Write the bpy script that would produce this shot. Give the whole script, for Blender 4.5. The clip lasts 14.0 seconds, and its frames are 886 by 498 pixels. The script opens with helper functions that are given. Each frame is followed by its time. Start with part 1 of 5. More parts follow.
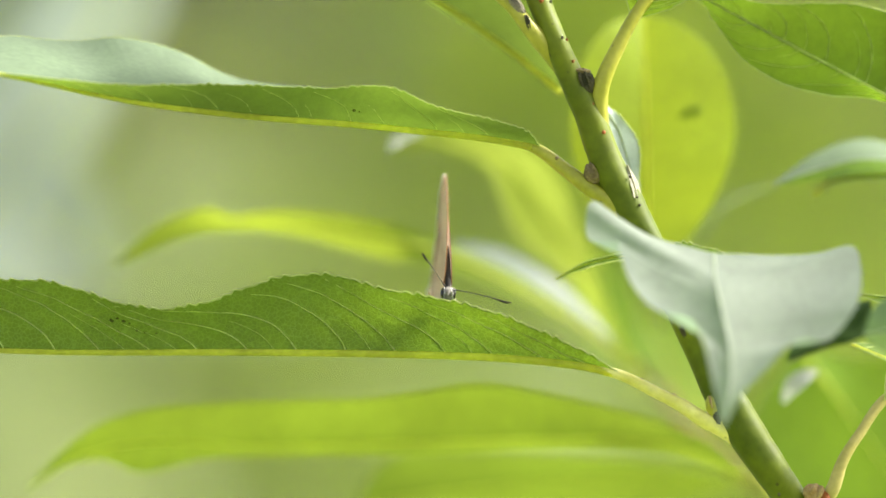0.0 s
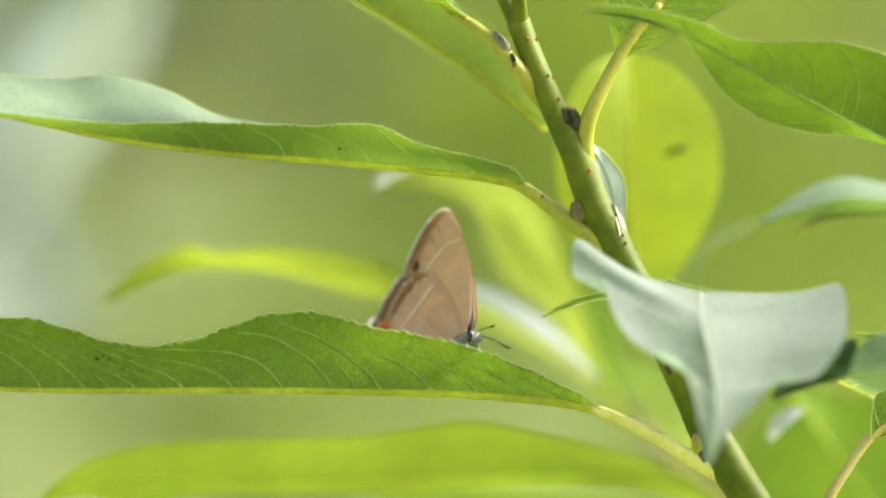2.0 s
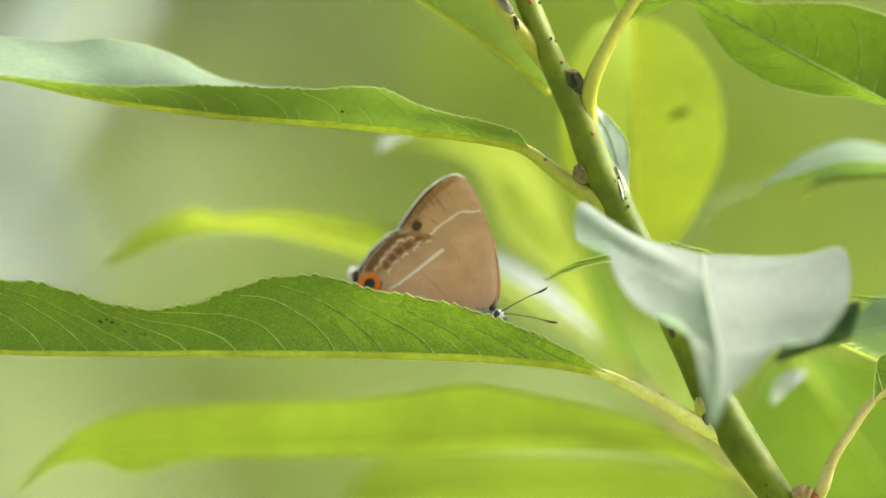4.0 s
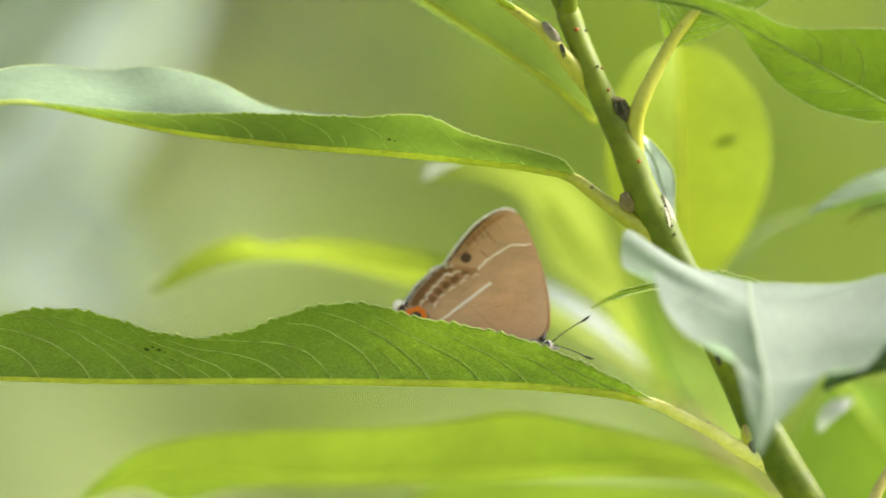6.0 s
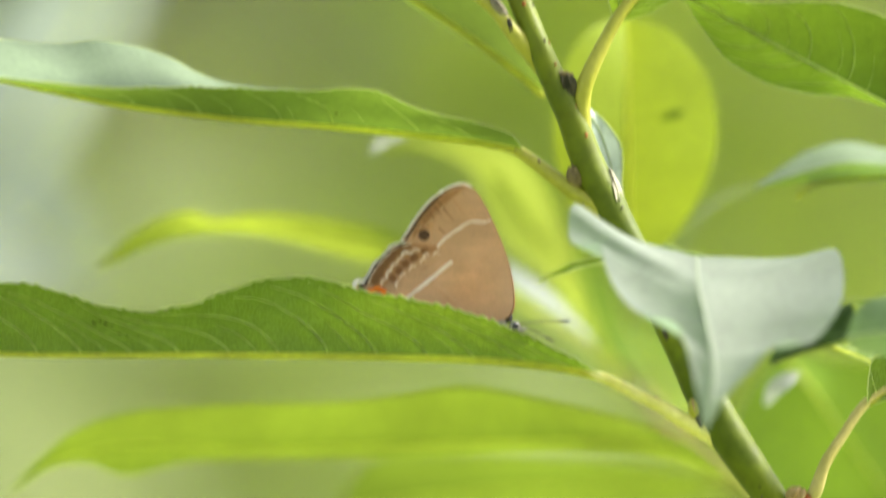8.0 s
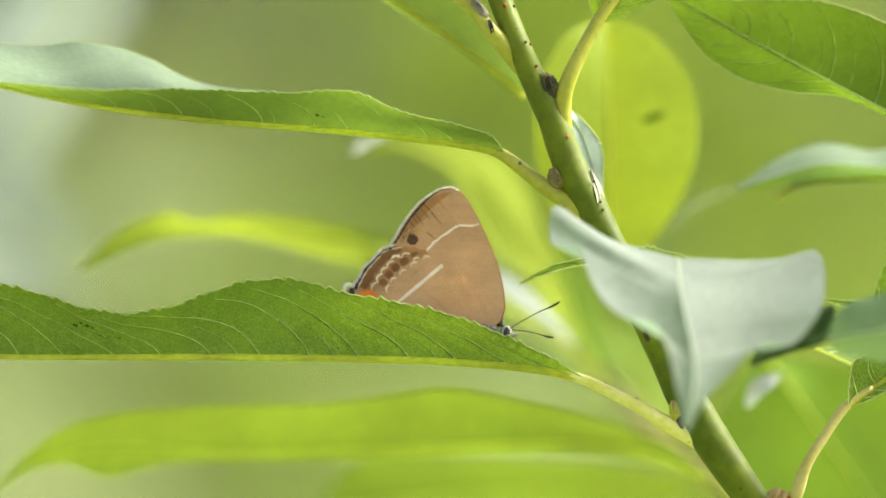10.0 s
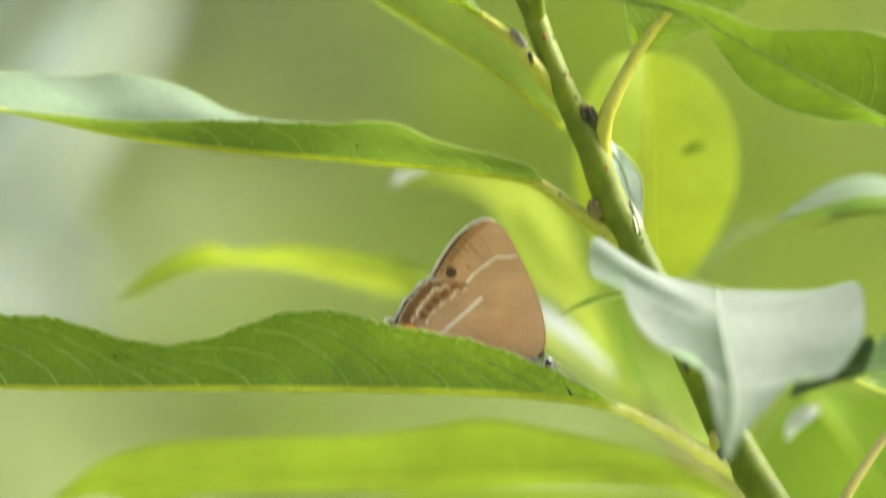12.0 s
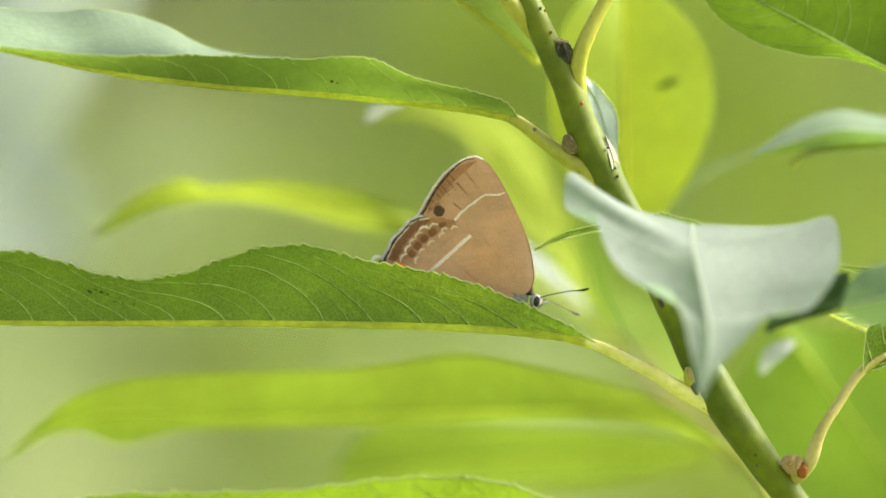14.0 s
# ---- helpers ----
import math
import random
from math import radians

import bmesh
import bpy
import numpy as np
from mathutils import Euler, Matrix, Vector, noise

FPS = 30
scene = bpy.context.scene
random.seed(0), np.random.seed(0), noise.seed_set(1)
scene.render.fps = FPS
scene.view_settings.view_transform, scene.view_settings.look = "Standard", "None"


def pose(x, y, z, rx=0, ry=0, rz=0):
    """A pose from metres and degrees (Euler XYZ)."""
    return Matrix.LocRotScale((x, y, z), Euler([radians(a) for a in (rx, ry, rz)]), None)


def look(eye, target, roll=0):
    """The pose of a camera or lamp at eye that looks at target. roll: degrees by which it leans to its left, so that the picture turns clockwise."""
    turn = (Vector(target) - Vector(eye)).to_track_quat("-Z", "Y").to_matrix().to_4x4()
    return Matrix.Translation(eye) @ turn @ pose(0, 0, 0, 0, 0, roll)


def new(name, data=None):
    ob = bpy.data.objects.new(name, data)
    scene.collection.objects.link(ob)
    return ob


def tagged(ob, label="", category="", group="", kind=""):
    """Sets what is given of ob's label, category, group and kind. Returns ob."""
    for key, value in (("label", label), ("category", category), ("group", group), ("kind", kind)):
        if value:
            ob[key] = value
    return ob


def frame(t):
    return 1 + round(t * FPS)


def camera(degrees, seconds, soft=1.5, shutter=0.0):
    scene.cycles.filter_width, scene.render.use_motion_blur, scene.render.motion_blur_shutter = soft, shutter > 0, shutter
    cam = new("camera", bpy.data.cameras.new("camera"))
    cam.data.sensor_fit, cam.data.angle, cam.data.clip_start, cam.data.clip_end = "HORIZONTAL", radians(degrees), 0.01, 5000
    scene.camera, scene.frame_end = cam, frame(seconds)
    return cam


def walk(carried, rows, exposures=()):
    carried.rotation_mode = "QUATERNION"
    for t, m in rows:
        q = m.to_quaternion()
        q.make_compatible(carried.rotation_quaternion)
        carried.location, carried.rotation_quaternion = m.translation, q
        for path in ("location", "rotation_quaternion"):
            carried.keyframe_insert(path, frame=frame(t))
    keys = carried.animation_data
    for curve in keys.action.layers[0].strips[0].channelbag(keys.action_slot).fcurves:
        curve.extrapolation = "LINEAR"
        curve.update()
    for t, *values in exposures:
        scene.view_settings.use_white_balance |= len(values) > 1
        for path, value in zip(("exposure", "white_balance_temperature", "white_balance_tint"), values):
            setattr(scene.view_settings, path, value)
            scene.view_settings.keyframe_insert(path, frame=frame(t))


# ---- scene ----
# The branch hangs about 1.3 m over the ground; coordinates below are millimetres
# across, away from the camera and up, from the middle of the branch.
MM, HEIGHT = 0.001, 1.3
EYE = (0, -1.6, HEIGHT)
cam = camera(4.6766, 14.0, soft=1.6, shutter=0.5)
cam.data.dof.use_dof = True
cam.data.dof.focus_distance = 1.599
cam.data.dof.aperture_fstop = 6.6

# seconds, and where the camera points: millimetres across and up
AIM = [
    (0.0, -1.98, -0.26),
    (0.1, -1.43, 0.80),
    (0.2, -1.15, 5.10),
    (0.4, -2.06, 2.54),
    (0.5, -2.67, 1.53),
    (0.6, -3.07, 0.36),
    (0.7, -3.13, -1.47),
    (0.9, -2.73, -6.45),
    (1.0, -2.74, -7.78),
    (1.1, -2.71, -8.90),
    (1.2, -2.68, -9.27),
    (1.4, -2.80, -3.27),
    (1.5, -3.44, 1.02),
    (1.6, -3.54, 1.23),
    (1.7, -3.17, 0.90),
    (1.9, -0.77, 3.81),
    (2.0, 0.12, 5.36),
    (2.1, 0.90, 6.62),
    (2.2, 1.23, 6.64),
    (2.4, 1.52, 4.12),
    (2.5, 1.14, 3.19),
    (2.7, 0.59, 1.93),
    (2.9, 0.14, 0.90),
    (3.0, 0.00, 0.00),
    (3.2, -1.15, -1.41),
    (5.3, 1.38, 2.60),
    (5.4, 1.23, 2.38),
    (5.5, -0.28, 2.22),
    (5.6, -5.68, 2.47),
    (5.7, -8.51, 2.85),
    (5.9, -8.58, 3.61),
    (6.0, -7.18, 4.00),
    (6.1, -5.49, 2.92),
    (6.2, -2.70, 1.63),
    (6.4, 0.82, -1.68),
    (6.5, 2.90, -3.52),
    (6.6, 4.92, -7.16),
    (6.7, 6.42, -8.75),
    (6.9, 4.81, -10.15),
    (7.0, 0.48, -9.28),
    (7.1, -6.02, -6.74),
    (7.2, -7.88, -3.78),
    (7.4, -1.68, -4.55),
    (7.5, 0.03, -6.58),
    (7.6, 0.53, -6.91),
    (7.7, 0.64, -6.99),
    (7.9, 0.52, -4.58),
    (8.0, 0.61, 0.17),
    (8.1, 1.00, 3.17),
    (8.2, 1.88, 4.77),
    (10.3, 3.78, -0.09),
    (10.5, 4.18, -0.21),
    (10.6, 4.43, 0.31),
    (10.7, 4.70, -0.17),
    (10.9, 5.48, -2.02),
    (11.0, 6.09, -2.76),
    (11.2, 5.20, -2.98),
    (11.4, 2.32, -3.16),
    (11.5, 0.29, -3.40),
    (11.6, -1.46, -1.92),
    (11.7, -2.45, 4.69),
    (11.9, -2.60, 10.42),
    (12.0, -2.45, 5.02),
    (12.2, -3.73, 2.19),
    (12.4, -4.21, 5.47),
    (12.5, -3.86, 5.92),
    (12.7, -3.73, 4.73),
    (12.9, -10.97, 9.32),
    (13.0, -11.26, 10.52),
    (13.1, -9.44, 9.17),
    (13.2, -6.17, 8.17),
    (13.4, 7.47, 6.73),
    (13.5, 11.83, 3.62),
    (13.6, 10.76, 1.43),
    (13.7, 5.35, 0.22),
    (13.9, 1.32, -4.16),
    (14.0, 1.25, -4.54),
]
walk(cam, [(t, look(EYE, (x * MM, 0, HEIGHT + z * MM))) for t, x, z in AIM])

# ---- world and light ----
SUN = Vector((0.92, 0.20, 0.85)).normalized()
world = bpy.data.worlds.new("sky")
scene.world = world
world.use_nodes = True
wn = world.node_tree
sky = wn.nodes.new("ShaderNodeTexSky")
sky.sky_type, sky.sun_disc = "NISHITA", False
sky.sun_elevation = math.asin(SUN.z)
sky.sun_rotation = math.atan2(SUN.x, SUN.y)
sky.air_density, sky.dust_density = 1.0, 4.0
veil = wn.nodes.new("ShaderNodeHueSaturation")  # thin high cloud: a whiter sky
veil.inputs["Saturation"].default_value = 0.4
wn.links.new(sky.outputs[0], veil.inputs["Color"])
wn.links.new(veil.outputs[0], wn.nodes["Background"].inputs[0])
wn.nodes["Background"].inputs[1].default_value = 0.12
sun = new("sun", bpy.data.lights.new("sun", "SUN"))
sun.data.energy, sun.data.angle, sun.data.color = 4.4, radians(14), (1.0, 0.94, 0.82)
sun.matrix_world = look(SUN * 10, (0, 0, 0))
scene.view_settings.exposure = 1.3


# ---- materials ----
def nodes_of(name):
    m = bpy.data.materials.new(name)
    m.use_nodes = True
    t = m.node_tree
    t.nodes.clear()
    return m, t


def node(t, kind, inputs=(), **props):
    n = t.nodes.new("ShaderNode" + kind)
    for key, value in props.items():
        setattr(n, key, value)
    for key, value in dict(inputs).items():
        if isinstance(value, bpy.types.NodeSocket):
            t.links.new(value, n.inputs[key])
        else:
            n.inputs[key].default_value = value
    return n


def ramp(t, fac, stops):
    n = node(t, "ValToRGB", {"Fac": fac})
    e = n.color_ramp.elements
    while len(e) < len(stops):
        e.new(0.5)
    for el, (p, c) in zip(e, stops):
        el.position, el.color = p, (*c, 1) if len(c) == 3 else c
    return n.outputs[0]


def mix(t, fac, a, b, blend="MIX"):
    n = node(t, "Mix", data_type="RGBA", blend_type=blend)
    for i, v in ((0, fac), (6, a), (7, b)):
        if isinstance(v, bpy.types.NodeSocket):
            t.links.new(v, n.inputs[i])
        else:
            n.inputs[i].default_value = v if i == 0 else (*v, 1)
    return n.outputs[2]


GREY = lambda v: (v, v, v)


def leaf_material(name, face, through_, gloss=0.45, rough=0.42, share=0.5, net=0.5, stain=0.6):
    """A leaf blade: a waxy face, light let through, a fine net of veins and a few stains."""
    m, t = nodes_of(name)
    co = node(t, "TexCoord").outputs["Object"]
    big = node(t, "TexNoise", {"Vector": co, "Scale": 55.0, "Detail": 4.0}).outputs[0]
    fine = node(t, "TexNoise", {"Vector": co, "Scale": 900.0, "Detail": 3.0}).outputs[0]
    cells = node(t, "TexVoronoi", {"Vector": co, "Scale": 1500.0, "Randomness": 1.0}, feature="DISTANCE_TO_EDGE").outputs[0]
    web = ramp(t, cells, [(0.0, GREY(1)), (0.13, GREY(0))])
    tone = ramp(t, big, [(0.3, GREY(0.78)), (0.7, GREY(1.18))])
    grain = ramp(t, fine, [(0.3, GREY(0.9)), (0.7, GREY(1.1))])
    spots = node(t, "TexNoise", {"Vector": co, "Scale": 210.0, "Detail": 5.0, "Roughness": 0.7}).outputs[0]
    where = ramp(t, spots, [(0.66, GREY(0)), (0.72, GREY(stain))])
    shades = []
    for c in (face, through_):
        v = mix(t, 1.0, mix(t, 1.0, c, tone, "MULTIPLY"), grain, "MULTIPLY")
        fac = node(t, "Math", {0: web, 1: net * 0.55}, operation="MULTIPLY").outputs[0]
        v = mix(t, fac, v, tuple(min(1, x * 1.5 + 0.03) for x in c))
        shades.append(mix(t, where, v, tuple(x * 0.35 for x in c)))
    bump = node(t, "Bump", {"Height": web, "Strength": 0.5 * net, "Distance": 0.00008})
    bump2 = node(t, "Bump", {"Height": big, "Strength": 0.25, "Distance": 0.0012, "Normal": bump.outputs[0]}).outputs[0]
    face_ = node(t, "BsdfPrincipled", {"Base Color": shades[0], "Roughness": rough, "Specular IOR Level": gloss, "Normal": bump2})
    thru = node(t, "BsdfTranslucent", {"Color": shades[1], "Normal": bump2})
    sh = node(t, "MixShader", {0: share, 1: face_.outputs[0], 2: thru.outputs[0]})
    t.links.new(sh.outputs[0], node(t, "OutputMaterial").inputs[0])
    return m


def solid(name, a, b, scale=300.0, rough=0.55, gloss=0.4, relief=0.2, depth=0.0002, stretch=(1, 1, 1), sheen=0.0, grain=0.2, specks=0.0, thin=None):
    """An opaque surface of two shades, mottled at two scales."""
    m, t = nodes_of(name)
    co = node(t, "Mapping", {"Vector": node(t, "TexCoord").outputs["Object"], "Scale": stretch}).outputs[0]
    n1 = node(t, "TexNoise", {"Vector": co, "Scale": scale, "Detail": 6.0, "Roughness": 0.6}).outputs[0]
    n2 = node(t, "TexNoise", {"Vector": co, "Scale": scale * 6, "Detail": 3.0}).outputs[0]
    c = mix(t, ramp(t, n1, [(0.35, GREY(0)), (0.65, GREY(1))]), a, b)
    c = mix(t, 1.0, c, ramp(t, n2, [(0.3, GREY(1 - grain)), (0.7, GREY(1 + grain * 0.75))]), "MULTIPLY")
    if specks:
        dots = node(t, "TexVoronoi", {"Vector": co, "Scale": 420.0}, feature="F1")
        few = node(t, "SeparateColor", {0: dots.outputs["Color"]}).outputs[0]
        dot = node(t, "Math", {0: ramp(t, dots.outputs["Distance"], [(0.07, GREY(1)), (0.14, GREY(0))]), 1: ramp(t, few, [(0.6, GREY(0)), (0.65, GREY(specks))])}, operation="MULTIPLY").outputs[0]
        c = mix(t, dot, c, (0.03, 0.025, 0.012))
    bump = node(t, "Bump", {"Height": n2, "Strength": relief, "Distance": depth}).outputs[0]
    p = node(t, "BsdfPrincipled", {"Base Color": c, "Roughness": rough, "Specular IOR Level": gloss, "Normal": bump, "Sheen Weight": sheen})
    if thin:  # light comes through the sheet
        thru = node(t, "BsdfTranslucent", {"Color": (*thin, 1)})
        p = node(t, "MixShader", {0: 0.28, 1: p.outputs[0], 2: thru.outputs[0]})
    t.links.new(p.outputs[0], node(t, "OutputMaterial").inputs[0])
    return m


def wing_material(name):
    """Fine scales on a wing: tawny towards the root, greyer towards the edge, in faint rays."""
    m, t = nodes_of(name)
    co = node(t, "TexCoord").outputs["Object"]
    root = node(t, "VectorMath", {0: co, 1: (-0.005, 0.0, 0.005)}, operation="DISTANCE").outputs["Value"]
    cloud = node(t, "TexNoise", {"Vector": co, "Scale": 190.0, "Detail": 5.0, "Roughness": 0.65}).outputs[0]
    scales = node(t, "TexNoise", {"Vector": co, "Scale": 5200.0, "Detail": 2.0}).outputs[0]
    rays = node(t, "TexNoise", {"Vector": node(t, "Mapping", {"Vector": co, "Rotation": (0, radians(-38), 0), "Scale": (90, 90, 900)}).outputs[0], "Scale": 1.0, "Detail": 3.0}).outputs[0]
    far = node(t, "Math", {0: root, 1: node(t, "Math", {0: cloud, 1: 0.008}, operation="MULTIPLY").outputs[0]}, operation="ADD").outputs[0]
    c = ramp(t, node(t, "Math", {0: far, 1: 60.0}, operation="MULTIPLY").outputs[0], [(0.2, (0.64, 0.32, 0.135)), (0.55, (0.60, 0.335, 0.17)), (0.95, (0.54, 0.295, 0.145))])
    for v, a, b in ((cloud, 0.80, 1.18), (rays, 0.92, 1.08), (scales, 0.86, 1.12)):
        c = mix(t, 1.0, c, ramp(t, v, [(0.3, GREY(a)), (0.7, GREY(b))]), "MULTIPLY")
    bump = node(t, "Bump", {"Height": scales, "Strength": 0.3, "Distance": 0.00005}).outputs[0]
    p = node(t, "BsdfPrincipled", {"Base Color": c, "Roughness": 0.5, "Specular IOR Level": 0.45, "Normal": bump, "Sheen Weight": 1.0, "Sheen Tint": (1.0, 0.9, 0.82, 1)})
    thru = node(t, "BsdfTranslucent", {"Color": (0.97, 0.79, 0.64, 1)})
    sh = node(t, "MixShader", {0: 0.14, 1: p.outputs[0], 2: thru.outputs[0]})
    t.links.new(sh.outputs[0], node(t, "OutputMaterial").inputs[0])
    return m


LEAF = leaf_material("leaf_green", (0.12, 0.19, 0.021), (0.175, 0.29, 0.010), net=1.1)
LEAF_MID = leaf_material("leaf_mid_green", (0.108, 0.168, 0.03), (0.155, 0.245, 0.024), net=0.3, stain=0.8)
MARGIN = leaf_material("leaf_margin", (0.50, 0.58, 0.24), (0.70, 0.78, 0.28), stain=0.0, net=0.0, share=0.45)
# near-white leaf colour, with a glint of light painted in
LEAF_GLINT = leaf_material("leaf_glint_white", (0.55, 0.57, 0.54), (0.4, 0.45, 0.36), stain=0.0, net=0.0, share=0.3)
LEAF_FRESH = leaf_material("leaf_fresh_green", (0.14, 0.225, 0.02), (0.32, 0.475, 0.018), net=0.8)
LEAF_DEEP = leaf_material("leaf_deep_green", (0.095, 0.155, 0.018), (0.14, 0.235, 0.012), gloss=0.12, rough=0.5, net=0.3)
LEAF_YOUNG = leaf_material("leaf_young_yellow_green", (0.19, 0.265, 0.035), (0.27, 0.335, 0.045), stain=0.25, net=0.2)
LEAF_LIME = leaf_material("leaf_bright_lime", (0.23, 0.32, 0.025), (0.74, 0.84, 0.05), stain=0.3, net=0.2)
LEAF_SOFT = leaf_material("leaf_soft_green", (0.11, 0.16, 0.03), (0.165, 0.245, 0.03), stain=0.3, net=0.3)
# whitish colour that stands in for sky reflected on the arching leaf
LEAF_WHITE = leaf_material("leaf_sky_reflection", (0.195, 0.235, 0.21), (0.17, 0.21, 0.16), stain=0.0, net=0.0, share=0.35)
LEAF_MIST = leaf_material("leaf_far_pale", (0.32, 0.38, 0.36), (0.28, 0.33, 0.29), stain=0.0, net=0.0, share=0.4)
LEAF_LOW = leaf_material("leaf_low_lime", (0.125, 0.20, 0.02), (0.20, 0.29, 0.022), stain=0.3, net=0.2)
# near-black green: the shade under the pale leaf, put into the colour
LEAF_SHADED = leaf_material("leaf_dark_shade", (0.038, 0.072, 0.02), (0.04, 0.075, 0.014), share=0.2, net=0.0, gloss=0.1, rough=0.7)
FRINGE = leaf_material("white_fringe", (0.95, 0.92, 0.88), (0.97, 0.95, 0.92), stain=0.0, net=0.0, share=0.5)
LEAF_SUNNY = leaf_material("leaf_sunny_lime", (0.15, 0.245, 0.02), (0.265, 0.36, 0.026), stain=0.3, net=0.2)
SPOT = leaf_material("leaf_stain", (0.075, 0.095, 0.02), (0.08, 0.10, 0.012), gloss=0.1, rough=0.8, share=0.3, net=0.0)
LEAF_ARCH = leaf_material("leaf_arching_yellow_green", (0.20, 0.285, 0.03), (0.31, 0.385, 0.036), stain=0.2, net=0.2)
LEAF_FROST = leaf_material("leaf_frosted_edge", (0.44, 0.53, 0.51), (0.46, 0.55, 0.50), stain=0.1, net=0.2, share=0.4)
FAR_TWIG = solid("reddish_twig", (0.25, 0.185, 0.07), (0.33, 0.24, 0.10), 120, 0.6, 0.2)
LEAF_BACK = leaf_material("leaf_lime", (0.16, 0.28, 0.02), (0.29, 0.42, 0.03), stain=0.45, net=0.2)
LEAF_PALE = leaf_material("leaf_pale_bloom", (0.27, 0.295, 0.275), (0.34, 0.49, 0.31), gloss=0.25, rough=0.55, share=0.4, stain=0.1, net=0.2)
# waxy leaf face with the sky sheen put into its paler colour
LEAF_SHEEN = leaf_material("leaf_waxy_sheen", (0.175, 0.24, 0.15), (0.17, 0.26, 0.10), gloss=0.4, rough=0.5, share=0.35, stain=0.1, net=0.15)
LEAF_DULL = leaf_material("leaf_dull_bloom", (0.20, 0.265, 0.17), (0.20, 0.29, 0.12), stain=0.0, net=0.0, share=0.35)
LEAF_GREY = leaf_material("leaf_grey_green", (0.15, 0.22, 0.11), (0.14, 0.24, 0.07), gloss=0.4, rough=0.4, share=0.25, stain=0.1, net=0.2)
RIB = leaf_material("leaf_rib", (0.54, 0.57, 0.09), (0.96, 0.98, 0.30), stain=0.0, net=0.0, share=0.66)
PALE_RIB = leaf_material("pale_rib", (0.50, 0.58, 0.44), (0.6, 0.7, 0.45), stain=0.0, net=0.0, share=0.4)
VEIN = leaf_material("leaf_vein", (0.46, 0.57, 0.20), (0.93, 1.0, 0.42), stain=0.0, net=0.0, share=0.5)
BARK = solid("green_bark", (0.070, 0.106, 0.005), (0.145, 0.182, 0.008), 70, 0.5, 0.25, 0.3, 0.0002, specks=0.6)
TAN_TWIG = solid("tan_petiole_skin", (0.40, 0.35, 0.10), (0.52, 0.45, 0.17), 160, 0.45, 0.4, grain=0.12, specks=0.4)
PALE_TWIG = solid("pale_petiole_skin", (0.70, 0.66, 0.14), (0.82, 0.78, 0.30), 160, 0.42, 0.45, grain=0.1, specks=0.4)
TWIG = solid("petiole_skin", (0.31, 0.32, 0.028), (0.43, 0.42, 0.055), 160, 0.42, 0.45, grain=0.1, specks=0.5)
SCAR = solid("bud_scar", (0.035, 0.038, 0.02), (0.10, 0.09, 0.05), 500, 0.8, 0.2, 0.9, 0.0005)
BUD = solid("bud_scale", (0.15, 0.12, 0.055), (0.34, 0.27, 0.14), 500, 0.7, 0.2, 0.9, 0.0004)
BUD_TAN = solid("tan_bud_scale", (0.36, 0.23, 0.10), (0.48, 0.36, 0.18), 600, 0.7, 0.2, 0.9, 0.0003)
CORK = solid("grey_cork", (0.18, 0.16, 0.11), (0.40, 0.36, 0.28), 700, 0.85, 0.15, 0.9, 0.0005)
RED = solid("red_gland", (0.22, 0.06, 0.01), (0.30, 0.10, 0.02), 900, 0.6, 0.2)
HUSK = solid("dry_husk", (0.24, 0.23, 0.14), (0.36, 0.34, 0.23), 500, 0.6)
WING = wing_material("wing_scales")
WING_EDGE = solid("wing_brown", (0.22, 0.10, 0.038), (0.31, 0.155, 0.063), 420, 0.65, 0.3, 0.5, 0.00006, thin=(0.7, 0.42, 0.25))
WHITE = solid("white_scales", (0.98, 0.82, 0.70), (1.0, 0.88, 0.78), 1500, 0.7, 0.2, 0.6, 0.0001, thin=(1.0, 0.95, 0.88))
CREAM = solid("cream_scales", (0.78, 0.59, 0.43), (0.88, 0.73, 0.57), 1500, 0.7, 0.2, 0.6, 0.0001, thin=(1.0, 0.85, 0.7))
DARK = solid("black_scales", (0.02, 0.016, 0.014), (0.05, 0.04, 0.035), 1500, 0.6, 0.3, 0.6, 0.0001)
SMUDGE = solid("brown_scales", (0.07, 0.035, 0.02), (0.13, 0.07, 0.04), 1500, 0.7, 0.2, 0.6, 0.0001)
DASH = solid("dull_brown_scales", (0.17, 0.08, 0.035), (0.25, 0.125, 0.055), 900, 0.7, 0.2, 0.6, 0.0001, thin=(0.6, 0.36, 0.2))
SOFT_CREAM = solid("faint_cream_scales", (0.52, 0.32, 0.17), (0.72, 0.52, 0.34), 1400, 0.7, 0.2, 0.6, 0.0001, thin=(0.9, 0.75, 0.6))
TAWNY = solid("tawny_scales", (0.42, 0.205, 0.085), (0.50, 0.265, 0.115), 500, 0.6, 0.3, 0.4, 0.0001, thin=(0.85, 0.55, 0.36))
BUFF = solid("buff_edge", (0.52, 0.28, 0.12), (0.62, 0.36, 0.18), 500, 0.6, 0.3, 0.4, 0.0001, thin=(0.9, 0.6, 0.4))
ORANGE = solid("orange_scales", (0.82, 0.16, 0.01), (0.90, 0.25, 0.02), 1500, 0.65, 0.3, 0.6, 0.0001)
DIM_FUR = solid("dark_fur", (0.05, 0.042, 0.036), (0.16, 0.14, 0.12), 2500, 0.85, 0.2, 0.9, 0.0002)
FUR = solid("grey_fur", (0.24, 0.22, 0.20), (0.55, 0.52, 0.48), 2500, 0.85, 0.2, 0.9, 0.0002)
GLOSSY = solid("compound_eye", (0.008, 0.007, 0.007), (0.02, 0.016, 0.014), 2500, 0.15, 0.6)
EARTH = solid("meadow", (0.16, 0.21, 0.06), (0.28, 0.32, 0.12), 3.0, 0.9, 0.1, 0.6, 0.03)
